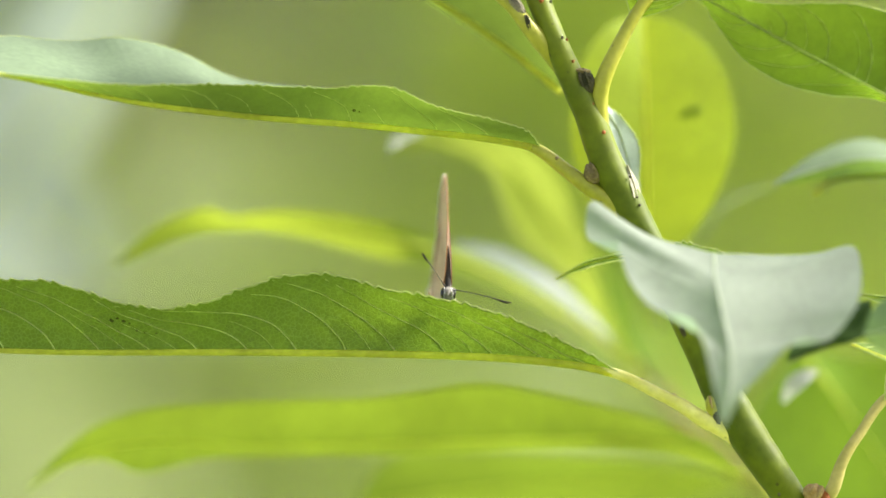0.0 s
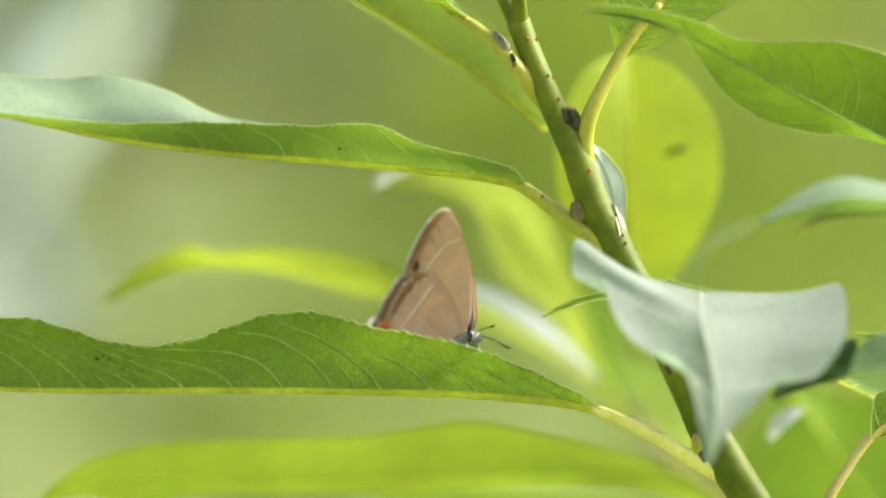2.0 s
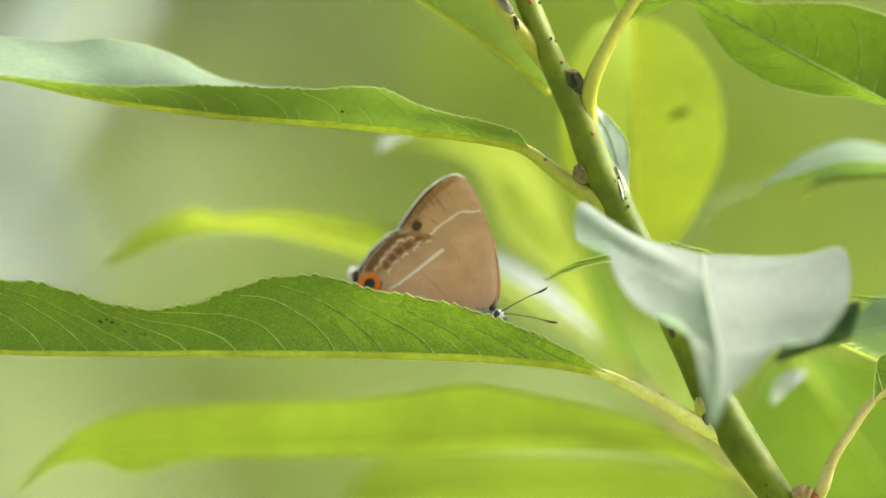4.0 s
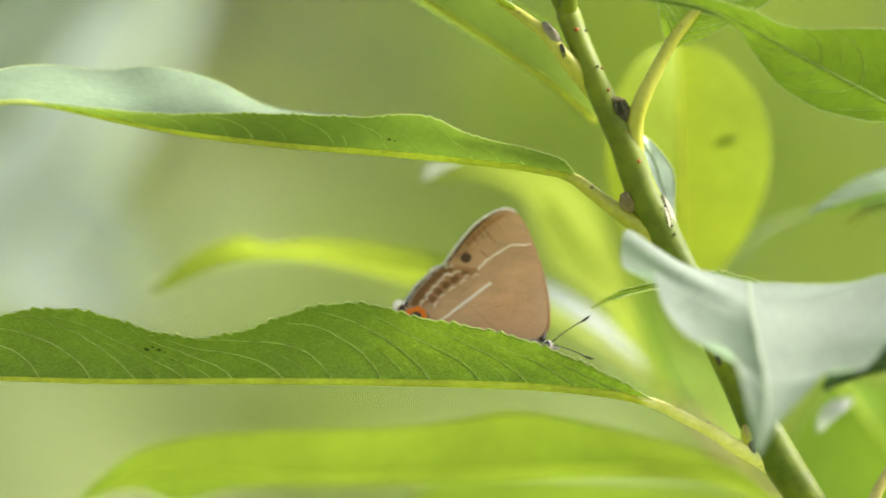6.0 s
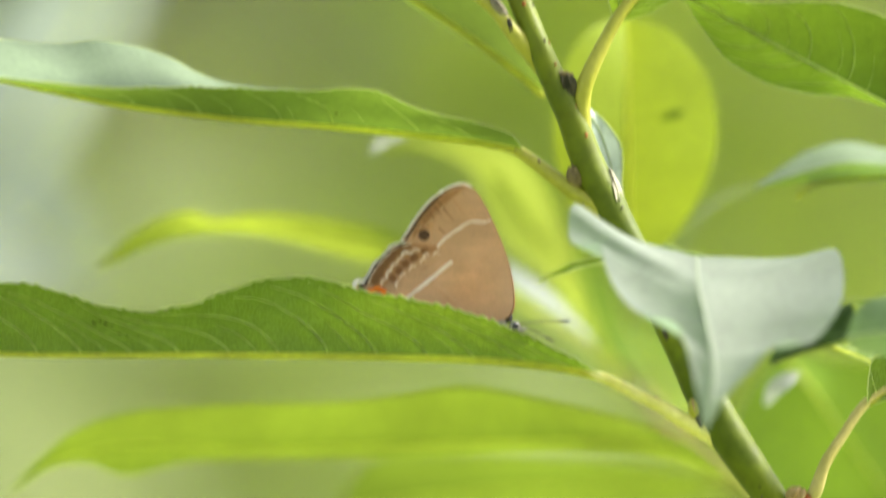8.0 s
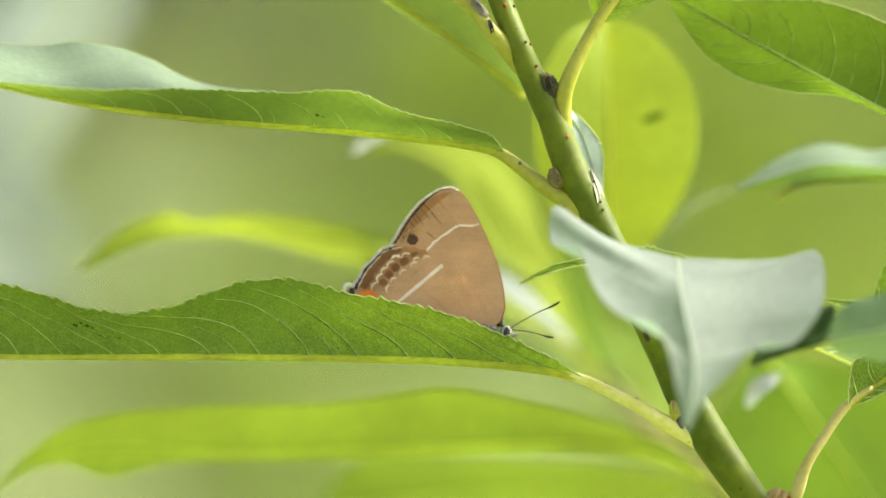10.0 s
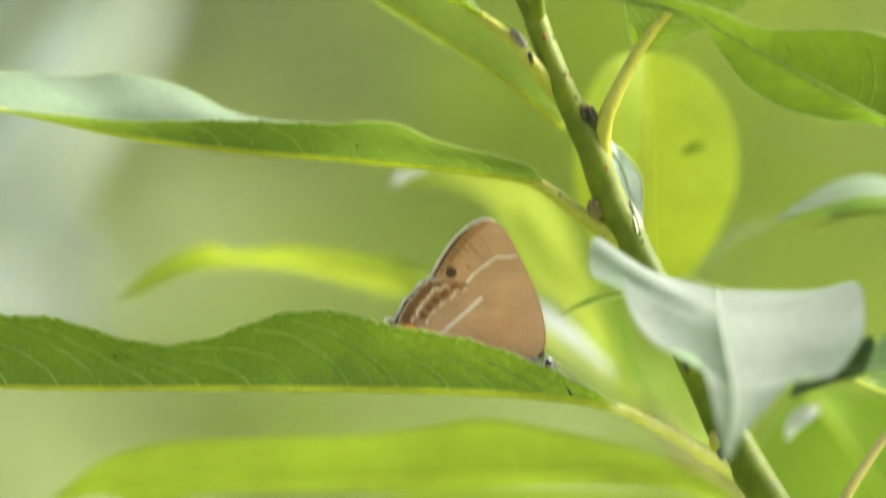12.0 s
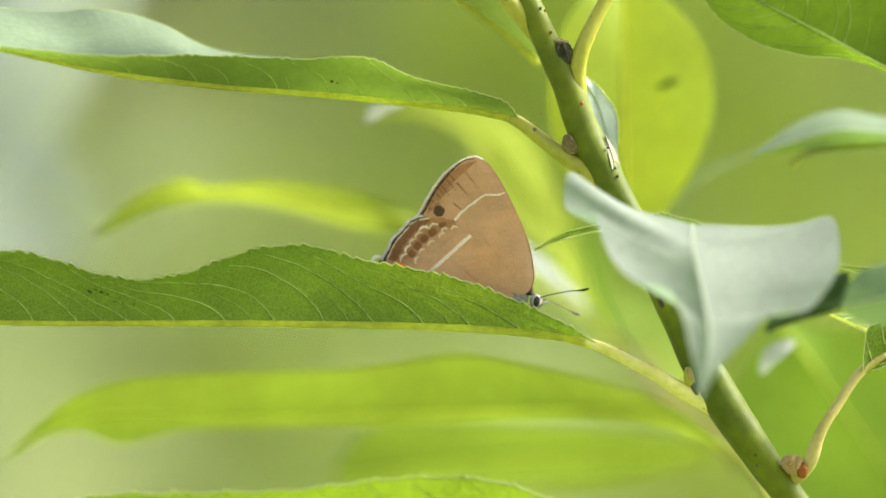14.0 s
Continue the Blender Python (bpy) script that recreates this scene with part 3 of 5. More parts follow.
# the leaf on which the butterfly sits: folded along its midrib
leaf(branch,
     [(24.5, 0, -19), (18, 0, -17.5), (5.5, 0, -16.3), (-11.2, 0, -15.75), (-32, -1, -15.5), (-56.9, -2, -15.5), (-77.7, -3, -15.1), (-92.6, -4, -16.5)],
     [(24.7, 0, -18.9), (23, -0.6, -17.9), (18, -0.8, -15.1), (9.6, -1.4, -11.3), (3, -1.6, -9), (-3.7, -1.9, -7.5), (-11.9, -2.2, -6), (-16.1, -2.2, -4.6), (-21.1, -2.2, -4.1), (-26, -3.4, -4.6), (-31, -3.4, -6.1), (-36, -4.2, -8), (-42.7, -3.6, -9.2), (-49.3, -4.2, -8.4), (-55.9, -4.8, -6.3), (-60.9, -4.8, -5.1), (-66.7, -4.8, -5), (-70.8, -4.8, -5.6), (-76.2, -4.2, -7.1), (-83.4, -3.6, -9.9), (-92.6, -2.4, -16.5)],
     [(24.5, 0, -18.9), (18.1, 9, -17.1), (9.8, 15, -14.2), (-7.1, 20, -12.6), (-24, 21, -12.2), (-43.3, 19, -12.1), (-66, 17, -11.7), (-82.4, 8, -13.3), (-92.6, -4, -16.5)],
     LEAF, "long green leaf folded along its yellow midrib, toothed edge", 0.45, 1.9, 560, 12, (0.62, 0.3), 15, (0.05, 0.02), 3, 0.115, 0.135, rim=0.13, glands=True, quilt=0.16)
for q, (c, w) in enumerate((((-50.8, -3.2, -10.8), 0.5), ((-49.9, -3.3, -10.5), 0.35), ((-49, -3.2, -10.9), 0.45), ((-48.1, -3.0, -11.2), 0.3), ((-47.1, -2.5, -12.3), 0.3), ((-44.2, -2.3, -12.7), 0.3), ((-45.9, -2.4, -12.6), 0.2), ((-15.1, -3.9, 20.1), 0.45), ((-14.3, -3.7, 19.9), 0.25))):
    lump("leaf_spot", c, (w * 0.7, 0.1, w * 0.4), (0, 20, 0), SPOT, branch, "small dark stain", 0.25, 60 + q, rings=6)
# the inner half has its own pale material in place of sky sheen
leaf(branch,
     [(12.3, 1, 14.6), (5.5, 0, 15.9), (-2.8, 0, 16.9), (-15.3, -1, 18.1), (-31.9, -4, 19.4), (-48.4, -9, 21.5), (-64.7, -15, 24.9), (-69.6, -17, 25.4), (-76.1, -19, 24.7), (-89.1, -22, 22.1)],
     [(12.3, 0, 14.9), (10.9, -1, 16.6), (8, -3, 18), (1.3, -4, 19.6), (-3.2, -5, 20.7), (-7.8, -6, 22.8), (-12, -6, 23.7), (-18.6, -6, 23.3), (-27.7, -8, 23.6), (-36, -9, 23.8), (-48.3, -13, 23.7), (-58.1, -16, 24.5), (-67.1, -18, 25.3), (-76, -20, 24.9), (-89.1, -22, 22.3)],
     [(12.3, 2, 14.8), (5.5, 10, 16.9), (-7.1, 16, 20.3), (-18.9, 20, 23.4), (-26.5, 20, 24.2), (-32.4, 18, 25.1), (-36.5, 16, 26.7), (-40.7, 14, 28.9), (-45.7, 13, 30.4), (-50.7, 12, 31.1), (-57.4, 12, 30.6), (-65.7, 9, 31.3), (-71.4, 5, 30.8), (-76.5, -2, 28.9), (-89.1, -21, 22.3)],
     LEAF_MID, "long green leaf folded along its midrib, pale sheen painted inside", 0.4, 1.5, 520, 8, (0.6, 0.25), 9, (0.04, 0.03), 5, 0.05, 0.08, rim=0.08, inner=LEAF_SHEEN)
swaying = leaf(branch,
     [(82.1, 15, 14.4), (75.5, 14, 18), (62.8, 12, 24.7), (51.7, 11, 30.5), (40.3, 10, 36.6), (33.2, 8, 40.1), (26.4, 6, 41.9), (20.6, 5, 42.2)],
     [(82.1, 15, 14.6), (79.5, 14, 26.1), (74.6, 13, 31.4), (67, 11, 35.2), (58.5, 9, 37.6), (45.1, 8, 37.8), (38.6, 7, 40.3), (31.9, 6, 42.1), (25.2, 5, 42.9), (20.6, 5, 42.3)],
     [(82.1, 15, 14.2), (75.4, 15, 17.4), (63.7, 14, 23.1), (55.2, 12, 24.2), (48.5, 12, 25.9), (42.5, 12, 29.6), (38.3, 11, 35), (36.1, 10, 38), (30.2, 7, 40.4), (20.6, 5, 42.1)],
     LEAF_DEEP, "broad dark green leaf with pale midrib", 0.15, 2.0, 240, 8, (0.24, 0.16), 9, (0.04, 0.04), 7, 0.07, 0.12, further=-22, rib_material=VEIN)
leaf(branch,
     [(26.4, 2, 33.6), (28.9, 2, 36.8), (32.4, 3, 41.8), (35.8, 4, 47.4), (40.7, 6, 56.1)],
     [(26.4, 2, 33.8), (25.5, 2, 35.1), (24.9, 2, 38.5), (24.5, 3, 43.5), (26, 5, 50.2), (40.7, 6, 56.1)],
     [(26.5, 2, 33.6), (28, 2, 34.1), (31, 2, 35.1), (34.7, 2, 37), (40.6, 3, 40.3), (46.4, 4, 45.2), (48.2, 5, 51.1), (40.7, 6, 56.1)],
     LEAF_FRESH, "green toothed leaf at the top of the branch", 0.3, 1.9, 160, 8, (0.5, 0.2), 10, (0.03, 0.03), 9, 0.11, 0.12)
leaf(branch,
     [(15.7, 24, 23.1), (6.9, 24, 30.2), (-5.8, 24, 38.7), (-18.5, 24, 46.3), (-32.5, 24, 53.4)],
     [(15.7, 24, 23.3), (15.3, 22, 28.8), (11.5, 22, 35.6), (3.9, 22, 40.6), (-7.1, 23, 44.9), (-18.5, 24, 47), (-32.5, 24, 53.4)],
     [(15.7, 24, 22.9), (6.6, 26, 29.7), (-6.3, 27, 38), (-19, 26, 45.6), (-32.5, 24, 53.4)],
     LEAF_SOFT, "green leaf with a yellow midrib behind the stem", 0.0, 2.0, 80, 6, (0.6, 0.3), 0, (0.03, 0.0), 11)
leaf(branch,
     [(3.4, 1, 39.5), (-2, 1, 42.3), (-7.8, 1, 44.4), (-15.3, 0, 46.8), (-29.5, -2, 50)],
     [(3.4, 0, 39.7), (1.3, -2, 41.3), (-1.2, -4, 44.1), (-4.9, -5, 47.1), (-15.3, -5, 52.4), (-29.5, -2, 50)],
     [(3.4, 2, 39.6), (1.8, 8, 42), (-1.2, 10, 45.4), (-5.4, 10, 49.6), (-15.4, 8, 53.7), (-29.5, -2, 50)],
     LEAF_DEEP, "dark green folded leaf with toothed edge", 0.25, 1.9, 120, 6, (0.5, 0.2), 8, (0.03, 0.0), 13)
leaf(branch,
     [(35.5, -1, -51.6), (22.1, -2, -50.7), (5.5, -3, -50.2), (-15.3, -4, -50.6), (-40.2, -5, -51.4), (-60.1, -6, -47.2), (-73.4, -6, -45.6)],
     [(35.5, -1, -51.2), (26, -3, -45.9), (20.1, -4, -43.1), (15.1, -5, -40.7), (8.5, -6, -38.8), (1.8, -7, -38.2), (-6.5, -7, -38.4), (-14.8, -7, -39.4), (-23.1, -7, -40.2), (-35.5, -7, -40.5), (-48, -7, -40.8), (-53.8, -7, -42), (-60.1, -7, -43.9), (-73.4, -6, -45.4)],
     [(35.5, 0, -51.4), (22.3, 10, -47.7), (5.6, 15, -47), (-15.5, 15, -47), (-40.6, 12, -47.8), (-60.5, 4, -45.9), (-73.4, -6, -45.5)],
     LEAF_FRESH, "long green toothed leaf below", 0.5, 2.1, 360, 8, (0.6, 0.3), 13, (0.05, 0.02), 15, rim=0.16, further=-12)
leaf(branch,
     [(26, 4, -1.2), (23.6, 4, -1.5), (21.5, 4, -1.95), (19.4, 4, -2.5), (17, 5, -3.5), (14.7, 5, -4.8)],
     [(26, 4, -0.9), (23.6, 4, -1.1), (21.5, 4, -1.55), (19.4, 4, -2.15), (17, 5, -3.3), (14.7, 5, -4.7)],
     [(26, 3, -1.6), (23.6, 3, -1.95), (21.5, 3, -2.4), (19.4, 3, -2.9), (17, 5, -3.75), (14.7, 5, -4.85)],
     LEAF, "small narrow green leaf tip with fine teeth", 1.5, 0.8, 160, 4, (0.16, 0.08), 0)
leaf(branch,
     [(39.7, 2, -2.4), (37.2, 2, -1.6), (34.3, 2, -1.2), (30.5, 2, -0.8)],
     [(40.2, 2, -1.8), (38.5, 2, -0.5), (36, 2, 0.1), (33.4, 2, 0.6), (30.5, 2, -0.1)],
     [(39.7, 0, -3.2), (36.3, 0, -2.8), (33.8, 0, -2.4), (30.5, 2, -1.2)],
     LEAF_FRESH, "green toothed leaf behind the pale one", 0.55, 1.0, 110, 4, (0.2, 0.1), 0)
leaf(branch,
     [(22.1, 8, 20.5), (24, 9, 17.3), (25.5, 9, 12.7), (26.5, 8, 8), (28.3, 5, 2.4)],
     [(22.3, 9, 21), (24.6, 9, 19.1), (26.6, 9, 16.2), (27.2, 9, 13.1), (27.1, 8, 10.1), (27.5, 7, 6.8), (28.4, 5, 2.4)],
     [(21.8, 8, 20.4), (22.7, 8, 16.8), (24.4, 8, 11.8), (26, 7, 6.8), (28.1, 5, 2.3)],
     LEAF_FROST, "pale dry curled leaf edge behind the stem", 0.3, 1.1, 110, 5, (0.2, 0.1), 0, rib_material=PALE_RIB)
leaf(branch,
     [(25.2, -1, 12.1), (26.3, -1.6, 8.8), (27.1, -1.4, 5.7), (28.1, -0.6, 2.6)],
     [(25, -1, 12.4), (26.7, -0.6, 9.7), (27.6, -0.4, 6.1), (28.2, -0.6, 2.4)],
     [(25, -1, 11.9), (25.9, -2.2, 8.4), (26.7, -2, 5.2), (27.9, -0.8, 2.4)],
     HUSK, "thin dry husk peeling from the stem", 0.0, 1.4, 60, 4, (0.15, 0.1), 0, rib_material=HUSK)
for q, c in enumerate(((26.6, -2.2, 7.4), (27, -2.2, 6.2), (27.3, -1.8, 3.6))):
    lump("gland", c, (0.2, 0.16, 0.24), (0, 0, 0), SCAR, branch, "small brown gland", 0.1, 40 + q, rings=6)
leaf(branch,
     [(58.4, 6, -14.3), (63.2, 5, -16.3), (67.5, 5, -18.1), (72.3, 4, -20), (81.5, 4, -23.5)],
     [(58.4, 6, -14.2), (63.4, 9, -14.3), (67.8, 10, -14.8), (72.6, 10, -15.8), (81.5, 4, -23.3)],
     [(58.4, 6, -14.4), (63.2, 4, -16.6), (67.5, 3, -18.5), (72.3, 3, -20.5), (81.5, 4, -23.6)],
     LEAF, "green leaf with yellow midrib", 0.15, 1.8, 90, 6, (0.28, 0.18), 6)
leaf(branch,
     [(63.5, 1, -22.6), (68.1, 2, -19.3), (73.1, 3, -16.6), (81.5, 4, -14.1)],
     [(63.2, 0, -22.6), (63.5, 0, -18.2), (64.7, 0, -15.8), (71.4, 2, -13.3), (81.5, 4, -14)],
     [(63.7, 1, -22.8), (66.4, 1, -21.8), (71.4, 2, -19.3), (76.5, 3, -17.4), (81.5, 4, -14.3)],
     LEAF, "green toothed leaf on a yellow petiole", 0.2, 1.6, 80, 6, (0.5, 0.3), 6)
leaf(branch,
     [(67.4, 6, -10), (71.6, 6, -4.9), (76.6, 6, 1.8), (84.1, 6, 11.8)],
     [(67.3, 6, -9.5), (67.5, 5, -5.3), (70, 4, -0.5), (71.9, 4, 1.3), (76.9, 4, 8), (84.1, 6, 12)],
     [(67.6, 6, -10.1), (75, 7, -7.4), (81.7, 8, -0.8), (84.3, 6, 11.6)],
     LEAF, "bright green leaf with large teeth", 0.45, 2.2, 140, 7, (0.4, 0.2), 8)

leaf(branch,
     [(68.3, 6, -9.3), (64.9, 6, -8.1), (62.4, 6, -7.6), (59.6, 6, -7.1)],
     [(68.3, 6, -8.8), (64.9, 6, -7.5), (62.4, 6, -7.2), (59.6, 6, -6.9)],
     [(68.2, 4, -9.9), (64.8, 4, -8.8), (62.4, 5, -8.1), (59.6, 6, -7.2)],
     LEAF, "green toothed leaf tip", 0.3, 1.2, 60, 4, (0.15, 0.1), 0)

# pale leaves that hang before the stem
leaf(branch_near,
     [(37.5, -22, -0.9), (37.4, -34, -4.8), (38.5, -40, -10.5), (39.4, -44, -16.1), (39, -47, -21.4), (38, -48, -25.9)],
     [(37.1, -22, -0.8), (29.3, -22, 1.4), (24, -22, 4.2), (20.4, -22, 6.5), (19.1, -23, 6.1), (18.8, -24, 3.6), (19.2, -26, 1.2), (21.2, -27, 1.0), (23.2, -28, 0.9), (23.8, -30, -1.2), (24.8, -33, -4.4), (26.6, -36, -7.2), (29, -38, -9.1), (33.6, -41, -10.3), (35.7, -43, -14.5), (36.9, -46, -20.2), (37.9, -48, -25.9)],
     [(37.8, -22, -0.9), (44.9, -22, -1), (52.3, -22, -0.9), (57.5, -24, 0.2), (58.6, -30, -3), (58, -36, -7.7), (56.1, -38, -10.8), (53.3, -40, -13.4), (50.3, -42, -13.1), (47.5, -43, -14.4), (44.6, -45, -17.3), (40.9, -47, -21.2), (38.2, -48, -25.9)],
     LEAF_PALE, "pale blue-green leaf curled over, seen on its bloom", 0.0, 2.0, 170, 12, (0.22, 0.15), 0, (0.04, 0.05), 17, ruffle=0.12, rib_material=PALE_RIB)
leaf(branch_near,
     [(58.8, -36, -12.6), (63.9, -38, -11.7), (70.4, -40, -10.5), (80.8, -42, -9.3)],
     [(58.8, -36, -12), (60.9, -36, -7.9), (66.5, -36, -6), (74.5, -38, -3.8), (80.8, -42, -8.8)],
     [(58.9, -34, -13), (60.6, -32, -14.5), (65.3, -34, -15.6), (72.9, -38, -16.2), (80.8, -42, -9.7)],
     LEAF_GREY, "smooth grey-green leaf close before the branch", 0.0, 2.0, 60, 7, (0.2, 0.15), 0, (0.05, 0.05), 19, rib_material=PALE_RIB)
# a dark piece added where the leaf underside lies in shade
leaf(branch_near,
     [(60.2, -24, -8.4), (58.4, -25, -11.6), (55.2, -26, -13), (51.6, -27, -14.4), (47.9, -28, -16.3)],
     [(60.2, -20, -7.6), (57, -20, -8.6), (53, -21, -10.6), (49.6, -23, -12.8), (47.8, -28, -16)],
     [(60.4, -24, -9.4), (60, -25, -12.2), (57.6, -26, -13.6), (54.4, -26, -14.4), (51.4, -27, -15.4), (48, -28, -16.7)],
     LEAF_SHADED, "dark green leaf piece painted as shade under the pale one", 0.0, 2.0, 70, 7, (0.2, 0.1), 0, rib_material=LEAF_SHADED, further=-6)

# lime leaves behind
leaf(branch_far,
     [(29.3, 48, -3.3), (28.8, 46, 12.1), (28.6, 46, 24.9), (28.2, 48, 35.4)],
     [(28.4, 48, -3.3), (21.1, 44, 3.5), (18, 42, 12.1), (17.2, 41, 18.9), (18.7, 42, 27), (22.3, 44, 33.1), (28.2, 48, 35.6)],
     [(30.1, 48, -3.3), (36.6, 50, 3.1), (41.1, 50, 11.7), (42.3, 50, 19), (40.5, 49, 27.1), (34.8, 48, 33.4), (28.2, 48, 35.6)],
     LEAF_LIME, "broad lime-green backlit leaf with pale midrib", 0.0, 2, 70, 8, (0.45, 0.25), 0, (0.03, 0.03), 21, further=4)
lump("leaf_spot", (35.9, 50, 20.7), (1.4, 0.1, 0.5), (0, -15, 0), LEAF_SUNNY, branch_far, "dull green stain", 0.2, 31)
lump("leaf_spot", (34.5, 50, 20), (0.7, 0.1, 0.4), (0, -15, 0), LEAF_SUNNY, branch_far, "dull green stain", 0.2, 32)
leaf(branch_far,
     [(23.9, 62, -17.2), (19.7, 60, -6.8), (13.9, 60, 4.8), (6.6, 58, 13.7), (-2.9, 56, 17.3), (-10.3, 54, 15.4)],
     [(23.7, 62, -17.2), (17.4, 62, -5.1), (10, 62, 0.8), (7.1, 60, 6.8), (5.3, 60, 11.8), (-2.1, 58, 15.5), (-10.3, 54, 15.1)],
     [(24.1, 62, -17.2), (22.3, 58, -6.8), (18.9, 58, 3.5), (15.2, 56, 12.2), (8.3, 55, 16.5), (-2.1, 56, 18), (-10.3, 54, 16.5)],
     LEAF_YOUNG, "yellow-green backlit leaf with curled tip", 0.0, 2, 70, 7, (0.25, 0.15), 0, (0.04, 0.03), 23, further=34)
leaf(branch_far,
     [(28.2, 60.7, -19.4), (19.5, 60.7, -12.5), (7.4, 59.4, -5.1), (-3.8, 58.1, -0.3), (-15.9, 56.8, 1.8), (-28.3, 56.1, 3.7), (-38.6, 55.4, 4), (-45.5, 54.1, 1.4), (-52, 52.8, -2.5)],
     [(28.4, 60.7, -19.1), (20.1, 61.6, -11.4), (8.3, 60.6, -3.7), (-3.8, 58.9, 1.4), (-11, 56.8, 3.6), (-19.7, 55.4, 5.2), (-28.3, 54.8, 5.6), (-34.3, 54.1, 4.8), (-38.6, 53.5, 6), (-45.5, 52.8, 3.4), (-52, 52.8, -2.2)],
     [(28, 60.7, -19.6), (18.9, 60, -13.7), (6.8, 58.6, -6.7), (-3.8, 57.4, -2.8), (-11.9, 58.7, -1.7), (-24, 58.1, 1.7), (-32.6, 57.4, 2.6), (-41.2, 56.1, 1.7), (-49.8, 53.5, -1.9), (-52, 52.8, -2.7)],
     LEAF_ARCH, "long yellow-green leaf arching away, blurred", 0.0, 2, 80, 7, (0.25, 0.15), 0, (0.03, 0.03), 25, further=10)
leaf(branch_far,
     [(43.3, 42, -34.3), (31.3, 42, -29.5), (14.2, 40, -29), (-7.2, 40, -29.6), (-28.5, 40, -30.2), (-45.6, 40, -29.4), (-56.7, 40, -31.5), (-64.8, 40, -36.6)],
     [(43.3, 42, -34), (36, 42, -28.6), (27, 40, -25.4), (14.2, 39, -22.4), (3.9, 38, -20.7), (-5.5, 38, -21.9), (-15.7, 38, -23), (-32.8, 38, -23.4), (-45.6, 38, -24.4), (-54.1, 38, -26.8), (-60.1, 39, -31.3), (-64.8, 40, -36.5)],
     [(43.3, 42.4, -34.6), (31.3, 42.6, -31.1), (14.2, 40.8, -30.4), (-7.2, 40.6, -31.2), (-28.6, 40.6, -31.6), (-38.9, 40.6, -32.3), (-47.4, 40.6, -34.2), (-53.4, 40.6, -32.2), (-59.3, 40.6, -33.2), (-64.8, 40, -36.8)],
     LEAF_SUNNY, "long lime-green leaf with drooping tip, blurred", 0.0, 2, 90, 7, (0.14, 0.1), 0, (0.03, 0.03), 27, further=12)
leaf(branch_far,
     [(44.8, 68, -36.1), (27.5, 68, -36.2), (10.1, 68, -37.1), (-3.8, 68, -38.6), (-16, 68, -40.3)],
     [(44.8, 68, -35.7), (27.4, 66, -32.5), (1.4, 65, -31.1), (-10.8, 66, -32.5), (-16, 68, -39.9)],
     [(44.8, 68, -36.4), (31.8, 70, -39.9), (10.1, 72, -42.1), (-7.3, 72, -43), (-16, 68, -40.6)],
     LEAF_LOW, "lime-green leaf below the drooping one, blurred", 0.0, 2, 60, 7, (0.25, 0.15), 0, (0.03, 0.03), 29, further=32)
leaf(branch_far,
     [(52.6, 66, -15.5), (56.9, 66, -20.7), (63, 66, -29.4), (69.9, 66, -39), (77.7, 66, -49.4)],
     [(52.4, 66, -15.7), (47.3, 64, -22.4), (44.7, 63, -31.1), (50.8, 63, -41.5), (62.1, 64, -49.3), (77.7, 66, -49.5)],
     [(52.8, 66, -15.4), (60.5, 68, -17.1), (70.9, 68, -18.2), (77.1, 68, -22.5), (79.6, 68, -31.2), (78.7, 68, -39.9), (77.9, 66, -49.2)],
     LEAF_BACK, "broad lime-green leaf with pale midrib, blurred", 0.0, 2, 70, 8, (0.2, 0.1), 0, (0.03, 0.03), 31, further=10)
leaf(branch_far,
     [(28.5, 78, -21.8), (24.1, 78, -13.9), (21.5, 78, -5.2), (20.6, 78, 1.8)],
     [(28.3, 78, -21.8), (20.6, 76, -15.6), (17.5, 76, -6.9), (20.5, 78, 1.8)],
     [(28.7, 78, -21.8), (28.5, 80, -13.9), (26.8, 80, -5.2), (20.8, 78, 1.8)],
     LEAF_BACK, "lime-green leaf behind the stem, blurred", 0.0, 2, 50, 6, (0.6, 0.3), 0, (0.03, 0.03), 33, further=45)
leaf(branch_far,
     [(39.8, 76, -27.8), (35.4, 76, -21.7), (31.9, 76, -15.6), (29.3, 76, -10.4)],
     [(39.6, 76, -27.8), (31.9, 74, -22.6), (28.4, 74, -15.6), (29.3, 76, -10.2)],
     [(40, 76, -27.8), (39, 78, -20.9), (35.5, 78, -13.9), (29.5, 76, -10.2)],
     LEAF_BACK, "lime-green leaf behind the stem, blurred", 0.0, 2, 50, 6, (0.6, 0.3), 0, (0.03, 0.03), 35, further=45)
leaf(branch_far,
     [(48, 43, 9.5), (54.4, 43, 11.6), (61.3, 43, 13.3), (69.8, 43, 12.9), (85.2, 43, 13.3)],
     [(48, 43, 9.7), (54.6, 48, 14.3), (61.5, 50, 16.5), (69.3, 50, 15.4), (77.9, 50, 17.3), (85.2, 43, 13.5)],
     [(48, 43, 9.3), (55.2, 40, 10.2), (61.1, 38, 11), (69.6, 38, 11.6), (77.3, 38, 10.3), (85.2, 43, 13.2)],
     LEAF_DULL, "pale green leaf with thin tip, blurred", 0.0, 2, 60, 6, (0.3, 0.15), 0, (0.03, 0.03), 37, rib_material=PALE_RIB, inner=LEAF_BACK, further=-12)
